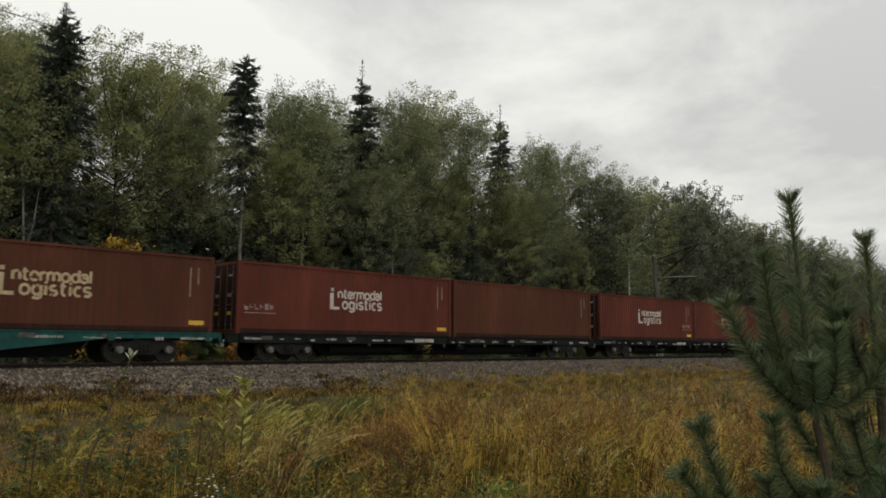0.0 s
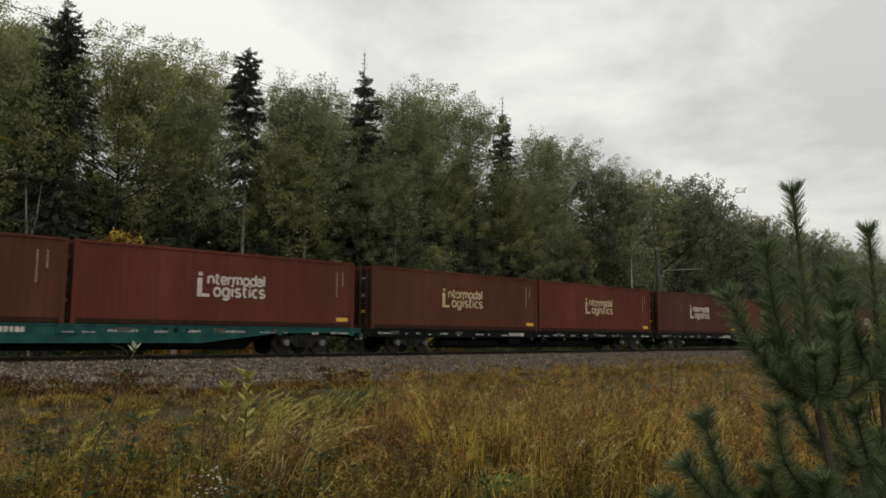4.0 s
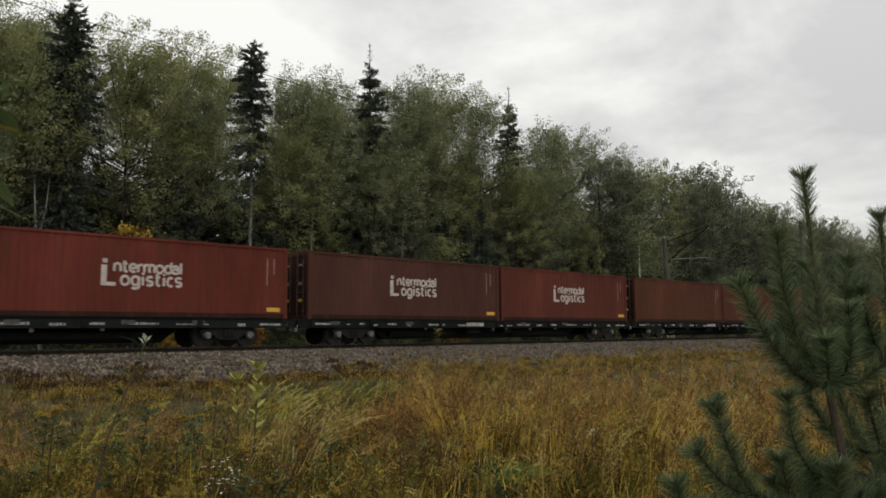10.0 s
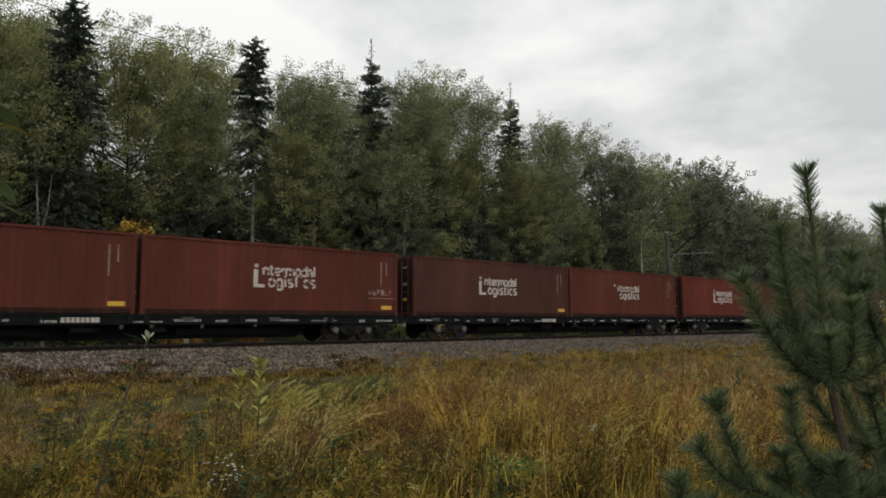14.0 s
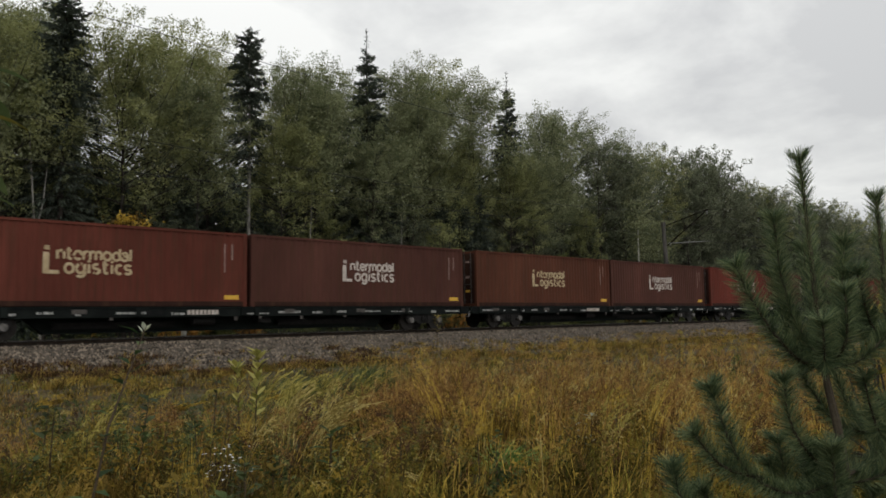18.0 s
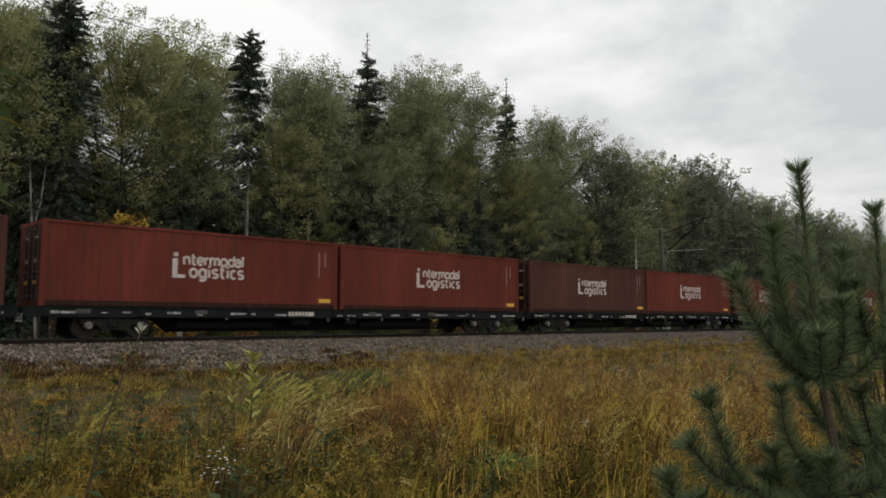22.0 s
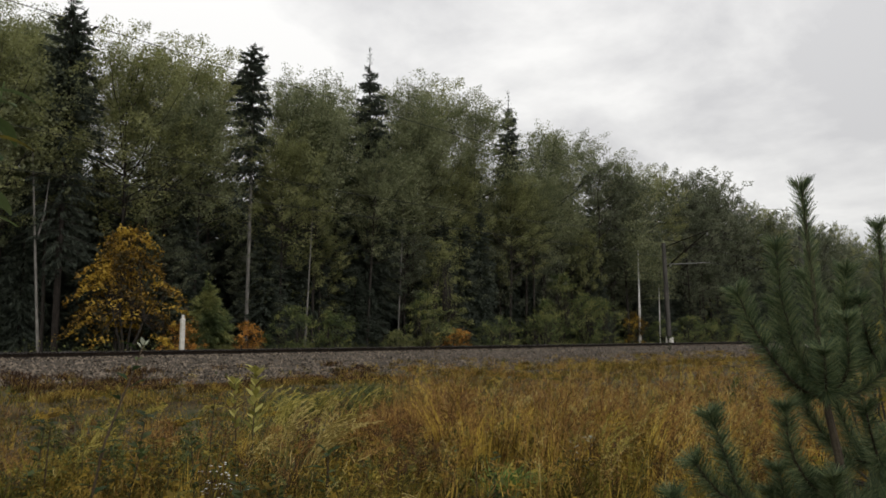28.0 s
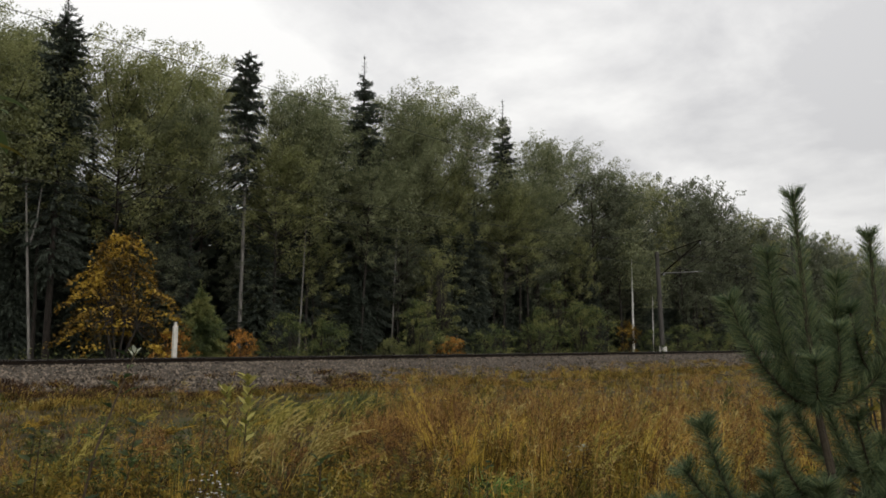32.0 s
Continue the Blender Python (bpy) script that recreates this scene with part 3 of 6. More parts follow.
def container_template(mat):
    th = new("shipping_container")
    w, l, h = BOX_W, BOX_L, BOX_H
    part("side_wall", corrugated(0.16, l - 0.16, 0.03, 0.2, h - 0.1, 0.026, -1), mat, th)
    part("side_wall", corrugated(0.16, l - 0.16, w - 0.03, 0.2, h - 0.1, 0.026, 1), mat, th)
    bm = bmesh.new()
    box(bm, 0.1, l - 0.1, 0.06, w - 0.06, h - 0.05, h - 0.02)
    part("roof", bm, mat, th)
    bm = bmesh.new()
    box(bm, 0.1, l - 0.1, 0.06, w - 0.06, 0.12, 0.16)
    part("floor_panel", bm, M_BLACK, th)
    for y0, y1 in ((0.0, 0.07), (w - 0.07, w)):
        bm = bmesh.new()
        box(bm, 0.16, l - 0.16, y0, y1, h - 0.1, h - 0.005)
        part("top_rail", bm, mat, th)
        bm = bmesh.new()
        box(bm, 0.16, l - 0.16, y0 + (0.012 if y0 == 0 else 0), y1, 0.02, 0.2)
        # the recess shade along the bottom rail is put into its colour
        part("bottom_rail", bm, M_DOOR, th, "dark bottom rail")
    for x0, x1 in ((0.0, 0.16), (l - 0.16, l)):
        for y0, y1 in ((0.0, 0.16), (w - 0.16, w)):
            bm = bmesh.new()
            box(bm, x0, x1, y0, y1, 0.12, h - 0.12)
            part("corner_post", bm, mat, th)
            for z0, z1 in ((0.0, 0.12), (h - 0.12, h)):
                bm = bmesh.new()
                box(bm, x0 - 0.003, x1 + 0.003, y0 - 0.003, y1 + 0.003, z0, z1)
                part("corner_casting", bm, mat, th)
        bm = bmesh.new()
        box(bm, x0 + 0.03, x1 - 0.03, 0.16, w - 0.16, h - 0.14, h - 0.02)
        part("end_header", bm, mat, th)
        bm = bmesh.new()
        box(bm, x0 + 0.03, x1 - 0.03, 0.16, w - 0.16, 0.02, 0.16)
        part("end_sill", bm, mat, th)
    bm = bmesh.new()
    box(bm, l - 0.1, l - 0.07, 0.16, w - 0.16, 0.16, h - 0.14)
    for i in range(7):
        box(bm, l - 0.07, l - 0.045, 0.25 + 0.3 * i, 0.4 + 0.3 * i, 0.2, h - 0.2)
    part("end_wall", bm, mat, th)
    for y0, y1 in ((0.165, w / 2 - 0.005), (w / 2 + 0.005, w - 0.165)):
        bm = bmesh.new()
        box(bm, 0.05, 0.09, y0, y1, 0.17, h - 0.15)
        d = part("door", bm, M_DOOR, th, "dark steel door with locking bars")
        for f in (0.28, 0.75):
            yy = y0 + (y1 - y0) * f
            bm = bmesh.new()
            tube(bm, [(0.025, yy, 0.12), (0.025, yy, h - 0.08)], [0.018, 0.018], 6)
            for zz in (0.35, 1.0, 1.7, 2.5):
                box(bm, 0.005, 0.05, yy - 0.06, yy + 0.06, zz - 0.025, zz + 0.025)
            part("locking_bar", bm, M_GREYBAR, d)
            bm = bmesh.new()
            box(bm, 0.002, 0.02, yy - 0.02, yy + 0.30 * (1 if f < 0.5 else -1), 1.16, 1.2)
            part("handle", bm, M_GREYBAR, d)
        for zz, hh, mm in ((2.35, 0.08, M_CHALK), (1.5, 0.14, M_CHALK), (0.75, 0.14, M_YELLOW)):
            bm = bmesh.new()
            box(bm, 0.042, 0.049, y0 + 0.42, y0 + 0.72, zz, zz + hh)
            part("placard", bm, mm, d)
    # printed rows of small marks near the far end, and the code column
    for xx, z0, z1, n in ((11.3, 1.35, 2.5, 11), (11.62, 1.85, 2.5, 6)):
        bm = bmesh.new()
        for i in range(n):
            zz = z1 - (z1 - z0) * i / n
            box(bm, xx, xx + 0.055, 0.024, 0.029, zz - 0.085, zz)
        tagged(part("code_column", bm, M_CHALK, th, "column of small unreadable painted marks"), kind="stuff")
    return th


def add_lettering(th, mesh, label):
    ob = new("lettering", mesh)
    ob.parent = th
    tagged(ob, label)


def wagon_template(body, teal):
    th = new("container_wagon")
    l = 2 * BOX_L + GAP
    y0, y1 = 0.02, BOX_W - 0.02
    for ya, yb in ((y0, y0 + 0.12), (y1 - 0.12, y1)):
        bm = bmesh.new()
        if teal:
            prism(bm, [(-0.3, 1.09), (-0.3, 0.93), (4.0, 0.88), (7.4, 0.47), (l - 7.4, 0.47), (l - 4.0, 0.88), (l + 0.3, 0.93), (l + 0.3, 1.09)], ya, yb)
        else:
            box(bm, -0.35, l + 0.35, ya, yb, 0.76, 1.09)
        part("side_sill", bm, body, th)
        bm = bmesh.new()
        box(bm, -0.35, l + 0.35, ya - 0.03, yb + 0.03, 1.09, 1.145)
        part("top_flange", bm, body, th)
    for xx in (0.0, 2.6, 6.2, 9.0, 12.3, 15.5, 18.4, 21.9, l):
        bm = bmesh.new()
        box(bm, xx - 0.12, xx + 0.12, y0 + 0.12, y1 - 0.12, 0.8, 1.085)
        part("cross_member", bm, body, th)
    bm = bmesh.new()
    prism(bm, [(-0.5, 1.08), (-0.5, 0.84), (4.3, 0.8), (5.0, 0.2), (l - 5.0, 0.2), (l - 4.3, 0.8), (l + 0.5, 0.84), (l + 0.5, 1.08)], 1.0, 1.42)
    part("centre_sill", bm, M_BLACK, th)
    for xx, s in ((-0.35, -1), (l + 0.35, 1)):
        bm = bmesh.new()
        box(bm, min(xx, xx + s * 0.1), max(xx, xx + s * 0.1), 0.05, BOX_W - 0.05, 0.78, 1.1)
        part("headstock", bm, body, th)
        bm = bmesh.new()
        tube(bm, [(xx, 1.21, 0.98), (xx + s * 0.25, 1.21, 0.98), (xx + s * 0.36, 1.21, 0.98)], [0.1, 0.09, 0.15], 8)
        part("coupler", bm, M_BOGIE, th)
        bm = bmesh.new()
        tube(bm, [(xx + s * 0.1, 0.75, 0.85), (xx + s * 0.25, 0.8, 0.55), (xx + s * 0.36, 0.95, 0.6)], [0.03, 0.03, 0.03], 6)
        part("brake_hose", bm, M_BLACK, th)
        bm = bmesh.new()
        tube(bm, [(xx + s * 0.12, 0.12, 0.9), (xx + s * 0.14, 0.12, 0.62), (xx + s * 0.14, 0.5, 0.62), (xx + s * 0.12, 0.5, 0.9)], [0.014] * 4, 6)
        part("footstep", bm, M_WHITE, th)
    # bogies with their wheelsets
    for bx in (2.6, l - 2.6):
        bg = new("bogie")
        bg.parent = th
        bg.location = (bx, BOX_W / 2, 0)
        tagged(bg, "black cast two-axle bogie")
        for s in (-1, 1):
            bm = bmesh.new()
            prism(bm, [(-1.18, 0.52), (-1.18, 0.68), (-0.7, 0.76), (-0.35, 0.82), (0.35, 0.82), (0.7, 0.76), (1.18, 0.68), (1.18, 0.52), (0.66, 0.5),
                       (0.42, 0.3), (-0.42, 0.3), (-0.66, 0.5)], s * 1.02 - 0.07, s * 1.02 + 0.07)
            part("side_frame", bm, M_BOGIE, bg)
            for k in range(3):
                bm = bmesh.new()
                tube(bm, [((k - 1) * 0.17, s * 1.12, 0.42), ((k - 1) * 0.17, s * 1.12, 0.7)], [0.065, 0.065], 8)
                part("spring", bm, M_BOGIE, bg)
            for ax in (-0.925, 0.925):
                bm = bmesh.new()
                tube(bm, [(ax, s * 1.0, 0.475), (ax, s * 1.2, 0.475)], [0.15, 0.13], 12)
                tube(bm, [(ax, s * 1.2, 0.475), (ax, s * 1.215, 0.475)], [0.05, 0.05], 8)
                part("axle_box", bm, M_AXLE, bg)
        bm = bmesh.new()
        box(bm, -0.22, 0.22, -1.1, 1.1, 0.58, 0.84)
        part("bolster", bm, M_BOGIE, bg)
        for ax in (-0.925, 0.925):
            bm = bmesh.new()
            tube(bm, [(0, -0.95, 0), (0, 0.95, 0)], [0.08, 0.08], 10)
            for s in (-1, 1):
                tube(bm, [(0, s * 0.70, 0), (0, s * 0.725, 0), (0, s * 0.735, 0), (0, s * 0.83, 0)], [0.505, 0.505, 0.475, 0.47], 28)
            ws = part("wheelset", bm, M_WHEEL, bg, "steel axle with two wheels")
            ws.location = (ax, 0, 0.475)
    # white stencilled marks along the sill
    rng = random.Random(5)
    xx = 0.4
    while xx < l - 0.5:
        wdt = rng.choice((0.25, 0.4, 0.6, 1.1, 1.4))
        hgt = rng.choice((0.06, 0.1, 0.14))
        zz = rng.uniform(0.82, 0.92)
        bm = bmesh.new()
        n = max(1, int(wdt / 0.11))
        for i in range(n):
            box(bm, xx + i * 0.11, xx + i * 0.11 + rng.uniform(0.05, 0.1), y0 - 0.006, y0, zz, zz + hgt * rng.uniform(0.7, 1))
        tagged(part("sill_stencil", bm, M_WHITE, th, "row of unreadable white marks"), kind="stuff")
        xx += wdt + rng.uniform(0.3, 1.2)
    # the wagon's number as plain bars, pale plates, and small fittings below the sill
    bm = bmesh.new()
    for i in range(8):
        box(bm, 9.8 + i * 0.165, 9.8 + i * 0.165 + 0.115, y0 - 0.008, y0 - 0.001, 0.84, 1.02)
    tagged(part("number_stencil", bm, M_LOGO, th, "row of large plain white bars"), kind="stuff")
    for xx in (1.2, 5.6, 14.1, 17.9, 20.6):
        bm = bmesh.new()
        box(bm, xx, xx + 0.5, y0 - 0.012, y0 - 0.001, 0.89, 1.05)
        part("plate", bm, M_GREYBAR, th, "grey steel plate on the sill")
    for xx, zz in ((6.9, 0.66), (11.8, 0.6), (12.9, 0.66), (14.9, 0.62), (17.2, 0.66)):
        bm = bmesh.new()
        box(bm, xx, xx + 0.12, y0 + 0.02, y0 + 0.1, zz, zz + 0.18)
        part("valve", bm, M_GREYBAR, th)
    # container stops and stake pockets on the sill
    for xx in (0.15, BOX_L - 0.25, BOX_L + GAP + 0.15, l - 0.25, 3.4, 7.8, BOX_L + 4.2, BOX_L + 8.5):
        bm = bmesh.new()
        box(bm, xx, xx + 0.2, y0 - 0.07, y0, 0.8, 1.1)
        part("container_stop", bm, body, th)
    # black discs on the sill paint the darkness inside its lightening holes
    for x0 in (7.9, 15.9):
        for k in range(4):
            bm = bmesh.new()
            tube(bm, [(x0 + 0.42 * k, y0 - 0.004, 0.94), (x0 + 0.42 * k, y0 + 0.004, 0.94)], [0.1, 0.1], 14)
            part("sill_hole", bm, M_HOLE, th)
    bm = bmesh.new()
    box(bm, 5.2, 9.6, 0.75, 0.8, 0.36, 0.6)
    part("brake_rod", bm, M_BOGIE, th)
    bm = bmesh.new()
    box(bm, 14.2, 19.0, 0.75, 0.8, 0.36, 0.6)
    part("brake_rod", bm, M_BOGIE, th)
    bm = bmesh.new()
    tube(bm, [(10.2, 0.5, 0.62), (11.1, 0.5, 0.62)], [0.2, 0.2], 14)
    part("air_reservoir", bm, M_BOGIE, th)
    bm = bmesh.new()
    box(bm, 13.0, 13.6, 0.3, 0.7, 0.5, 0.85)
    part("brake_cylinder", bm, M_BOGIE, th)
    return th


# each wagon from the head of the train: paint and lettering of its two containers, and its own colour
TRAIN = [("N", "old", "N", "old", "teal"), ("R", "white", "N", "none", ""), ("R", "white", "R", "old", ""), ("N", "none", "R", "white", "teal"),
         ("N", "old", "R", "old", ""), ("P", "white", "R", "white", ""), ("N", "white", "R", "white", ""), ("N", "grey", "B", "white", ""),
         ("P", "white", "R", "white", ""), ("N", "none", "N", "none", ""), ("R", "worn", "R", "worn", ""), ("P", "white", "R", "worn", ""),
         ("B", "white", "N", "old", ""), ("R", "old", "P", "white", ""), ("N", "old", "P", "white", ""), ("B", "white", "P", "white", ""),
         ("B", "white", "B", "white", ""), ("P", "white", "B", "white", ""), ("R", "white", "P", "worn", ""), ("B", "white", "P", "none", "")]
PAINTS = {"R": M_RED, "N": M_BROWN, "P": M_PURPLE, "B": M_BRIGHT}
PAINT_WORDS = {"R": "oxide-red", "N": "faded brown-red", "P": "dull purple-brown", "B": "bright red"}
MARK_WORDS = {"white": "clean white lettering", "old": "yellowed worn lettering", "grey": "greyed lettering", "worn": "half-peeled white lettering",
              "none": "no lettering"}
train = []


def build_train():
    marks = {"white": [logo_mesh(M_LOGO, 1)], "old": [logo_mesh(M_LOGO_OLD, 2, 0.96)], "grey": [logo_mesh(M_WHITE, 3)],
             "worn": [logo_mesh(M_LOGO, 5, 0.84), logo_mesh(M_LOGO, 9, 0.78)]}
    bm = bmesh.new()
    box(bm, 11.33, 11.95, 0.022, 0.029, 0.28, 0.45)
    sticker = finish("sticker", bm, M_YELLOW)
    boxes = {k: container_template(m) for k, m in PAINTS.items()}
    wagons = {"": wagon_template(M_BLACK, False), "teal": wagon_template(M_TEAL, True)}
    used = set()
    face_y = TRACK_Y - BOX_W / 2

    def place(key, store, m):
        if key in used:
            return copy_thing(store[key], m)
        used.add(key)
        store[key].matrix_basis = m
        return store[key]

    # lettering is added after all bare copies are made
    pending = []
    for i, row in enumerate(TRAIN):
        base = (i - 5) * PITCH - 0.1
        w = place(row[4], wagons, pose(base, face_y, 0))
        tagged(w, "teal flat wagon with deep fishbelly sills carrying two containers" if row[4] else "black flat container wagon with white stencilled sills",
               "railway wagon", "wagons of the freight train")
        train.append((w, base, 0.0))
        for j in (0, 1):
            bx = base + j * (BOX_L + GAP)
            c = place(row[2 * j], boxes, pose(bx, face_y, BED_Z))
            mark = row[2 * j + 1]
            tagged(c, "%s steel container, %s, riding on a wagon" % (PAINT_WORDS[row[2 * j]], MARK_WORDS[mark]), "shipping container",
                   "containers on the train")
            train.append((c, bx, BED_Z))
            pending.append((c, mark, i + j))
    for c, mark, k in pending:
        if mark != "none":
            add_lettering(c, marks[mark][k % len(marks[mark])], MARK_WORDS[mark])
            if mark in ("white", "grey") or k % 3:
                s = new("sticker", sticker)
                s.parent = c
                tagged(s, "small yellow sticker")
    # scrawled chalk marks on two of the containers
    for k, x0, z0 in ((1, 0.35, 0.95), (10, 0.25, 0.95), (2, 10.6, 0.9), (10, 23.0, 0.9)):
        c = [o for o, bx, z in train if z > 0][2 * k + (1 if x0 > 12 else 0)]
        x1 = x0 - (12.4 if x0 > 12 else 0)
        bm = bmesh.new()
        rng = random.Random(k)
        for i in range(6):
            xx = x1 + 0.24 * i
            zz = z0 + rng.uniform(0.0, 0.05)
            box(bm, xx, xx + 0.03, 0.022, 0.029, zz, zz + 0.24)
            box(bm, xx + 0.03, xx + 0.16, 0.022, 0.029, zz + rng.choice((0.0, 0.1, 0.2)), zz + rng.choice((0.03, 0.13, 0.24)) + 0.02)
        box(bm, x1, x1 + 1.5, 0.022, 0.029, z0 - 0.12, z0 - 0.09)
        ob = part("chalk_scrawl", bm, M_CHALK, c, "row of scrawled pale chalk marks")
    return face_y


FACE_Y = build_train()

# ---------------------------------------------------------------- trees


def along(pts, z):
    """Place of a trunk's axis at the height z."""
    zs = [p[2] for p in pts]
    return np.array([np.interp(z, zs, [p[0] for p in pts]), np.interp(z, zs, [p[1] for p in pts]), z])


WIND = np.array([0.723, -0.691, 0.0])


def broadleaf(h, width, crown_from, seed, mat, bark, n_limb=50, n_twig=11, n_leaf=70, size=0.15, lean=0.0, wind=0.5):
    """A tall tree: tapered trunk, limbs that rise from it, and leafy twigs in clumps along the limbs, bent over by the wind.
    Returns the trunk and crown meshes."""
    rng = np.random.default_rng(seed)
    bm = bmesh.new()
    pts, rad = [], []
    for i in range(9):
        f = i / 8
        pts.append((lean * h * f * f + 0.16 * math.sin(3 * f + seed), 0.16 * math.cos(4 * f + seed), h * 0.93 * f))
        rad.append(max(0.015, 0.0056 * h * (1 - f) ** 0.8 + 0.012))
    tube(bm, pts, rad, 8)
    out, sizes = [], []
    for i in range(n_limb):
        f = ((i + rng.uniform(0, 1)) / n_limb) ** 0.8
        zb = h * (crown_from - 0.05 + (0.90 - crown_from) * f)
        prof = math.sin(math.pi * (0.22 + 0.74 * f)) ** 0.7
        reach = width * 0.5 * prof * rng.uniform(0.45, 1.12)
        a = i * 2.4 + rng.uniform(-0.6, 0.6)
        away = np.array([math.cos(a), math.sin(a), 0])
        base = along(pts, zb)
        rise = reach * (0.35 + 0.8 * f) + 0.3 + 0.9 * f
        tip = base + away * reach + np.array([0, 0, rise])
        tip[2] = min(tip[2], h * (1.0 - 0.05 * rng.uniform(0, 1) - 0.10 * (reach / (0.5 * width)) ** 2))
        mid = (base + tip) / 2 + away * reach * 0.12 - np.array([0, 0, 0.10 * rise])
        tube(bm, [base, mid, tip], [0.016 + 0.008 * reach, 0.01 + 0.004 * reach, 0.005], 4, cap=False)
        m = max(3, int(n_twig * (0.2 + 0.8 * min(1.0, 1.7 * f)) * (0.55 + 0.45 * reach / (0.4 * width)) * rng.uniform(0.7, 1.3)))
        u = rng.uniform(0.28, 1.02, m)[:, None]
        c = base * (1 - u) ** 2 + 2 * mid * u * (1 - u) + tip * u * u + rng.normal(size=(m, 3)) * np.array([0.62, 0.62, 0.45]) * (0.5 + 0.5 * u)
        d = away * 0.5 + rng.normal(size=(m, 3)) * 0.35 + np.array([0, 0, 0.15 + 0.75 * f]) + WIND * wind * rng.uniform(0.3, 1.3, m)[:, None]
        d /= np.linalg.norm(d, axis=1)[:, None]
        ln = rng.uniform(0.55, 1.25, m)[:, None, None]
        k = n_leaf
        s = rng.uniform(0, 1, (m, k, 1)) ** 0.8
        p = c[:, None, :] + d[:, None, :] * ln * (s - 0.25) + WIND * 0.22 * wind * s * s * ln
        p = p + np.clip(rng.normal(size=(m, k, 3)), -1.5, 1.5) * (0.31 - 0.17 * s)
        out.append(p.reshape(-1, 3))
        sizes.append(np.full(m * k, size * (1.1 - 0.25 * f)))
    trunk = finish("trunk", bm, bark)
    crown = quads("crown", tri_verts(np.concatenate(out), np.concatenate(sizes), rng, 0.25, 1.1), mat, 3)
    return trunk, crown


def spruce(h, width, crown_from, seed, size=0.3, power=0.5, dense=1.0, dead=0.0, twigs=True, mat=None, spire=0.6, sparse_from=0.0):
    """A spruce: straight trunk and whorls of boughs with flat hanging needle sprays, a bare spire on top.
    dead: share of needled twigs on the bare trunk below the crown; sparse_from: how far up the crown is thin."""
    rng = np.random.default_rng(seed)
    bm = bmesh.new()
    tube(bm, [(0, 0, 0), (0.06, 0, h * 0.5), (0, 0, h)], [(0.0062 if dead else 0.0095) * h, (0.0048 if dead else 0.0065) * h, 0.012], 8)
    tri = []

    def spray(base, way, k, length):
        """k pointed sprays along both sides of a bough from base, way long, shorter towards its tip."""
        u = rng.uniform(0.05, 1.0, k)[:, None]
        root = base + way * u + rng.normal(size=(k, 3)) * np.array([0.03, 0.03, 0.04])
        reach = max(0.05, np.linalg.norm(way))
        flat = np.array([-way[1], way[0], 0]) / max(0.05, np.linalg.norm(way[:2]))
        side = rng.choice((-1.0, 1.0), k)[:, None] * flat
        out = way / reach * rng.uniform(0.45, 1.0, k)[:, None] + side * rng.uniform(0.1, 0.8, k)[:, None] * (1.15 - u)
        out[:, 2] += rng.uniform(-0.85, 0.55, k)
        out *= (length * rng.uniform(0.6, 1.4, k))[:, None]
        wide = np.cross(out, rng.normal(size=(k, 3)))
        wide *= 0.16 * length / (np.linalg.norm(wide, axis=1)[:, None] + 1e-6)
        tri.append(np.stack([root - wide, root + wide, root + out], axis=1).reshape(-1, 3))

    z = h * crown_from
    top = h - spire
    while z < top:
        f = (z - h * crown_from) / (top - h * crown_from)
        r0 = width * 0.5 * (1 - f) ** power * (0.65 + 0.35 * min(1, f * 4)) + 0.1
        a0 = rng.uniform(0, 2 * math.pi)
        thin = 0.45 if f < sparse_from else 1.0
        n_b = 5 if r0 > 0.5 else 4
        for b in range(n_b):
            if rng.random() > thin + 0.2:
                continue
            a = a0 + b * 6.2832 / n_b + rng.uniform(-0.5, 0.5)
            r = r0 * rng.uniform(0.45, 1.3)
            rise = (-0.42 * (1 - f) + 0.5 * max(0, f - 0.55)) * r
            base = np.array([0, 0, z + rng.uniform(-0.28, 0.28)])
            way = np.array([r * math.cos(a), r * math.sin(a), rise])
            if r > 0.5 and twigs:
                tube(bm, [base, base + way * 0.5 + np.array([0, 0, 0.05 * r]), base + way], [0.022, 0.013, 0.004], 4, cap=False)
            spray(base, way, int((9 + 58 * r) * dense * thin), size * (0.5 + 0.5 * min(1, r)))
        z += h * 0.0088 * rng.uniform(0.6, 1.4)
    # the spire: short upright twigs in small whorls
    for i in range(5):
        zz = top + spire * (i / 5)
        for b in range(4):
            a, r = rng.uniform(0, 6.28), (0.26 - 0.035 * i) * rng.uniform(0.6, 1.2)
            spray(np.array([0, 0, zz]), np.array([r * math.cos(a), r * math.sin(a), 0.12]), 5, size * 0.45)
    spray(np.array([0, 0, top]), np.array([0.0, 0.01, spire]), 26, size * 0.4)
    if dead:
        for i in range(80):
            zz = h * rng.uniform(0.3, crown_from + 0.02)
            a, r = rng.uniform(0, 6.28), rng.uniform(0.3, 1.0)
            way = np.array([r * math.cos(a), r * math.sin(a), -0.15 * r])
            tube(bm, [(0, 0, zz), way + np.array([0, 0, zz])], [0.012, 0.003], 3, cap=False)
            if rng.random() < dead and zz > h * 0.45:
                spray(np.array([0, 0, zz]), way, 16, size)
    trunk = finish("trunk", bm, M_SPRUCEBARK if not dead else M_PALEBARK)
    crown = quads("crown", np.concatenate(tri), mat or M_NEEDLE, 3)
    return trunk, crown


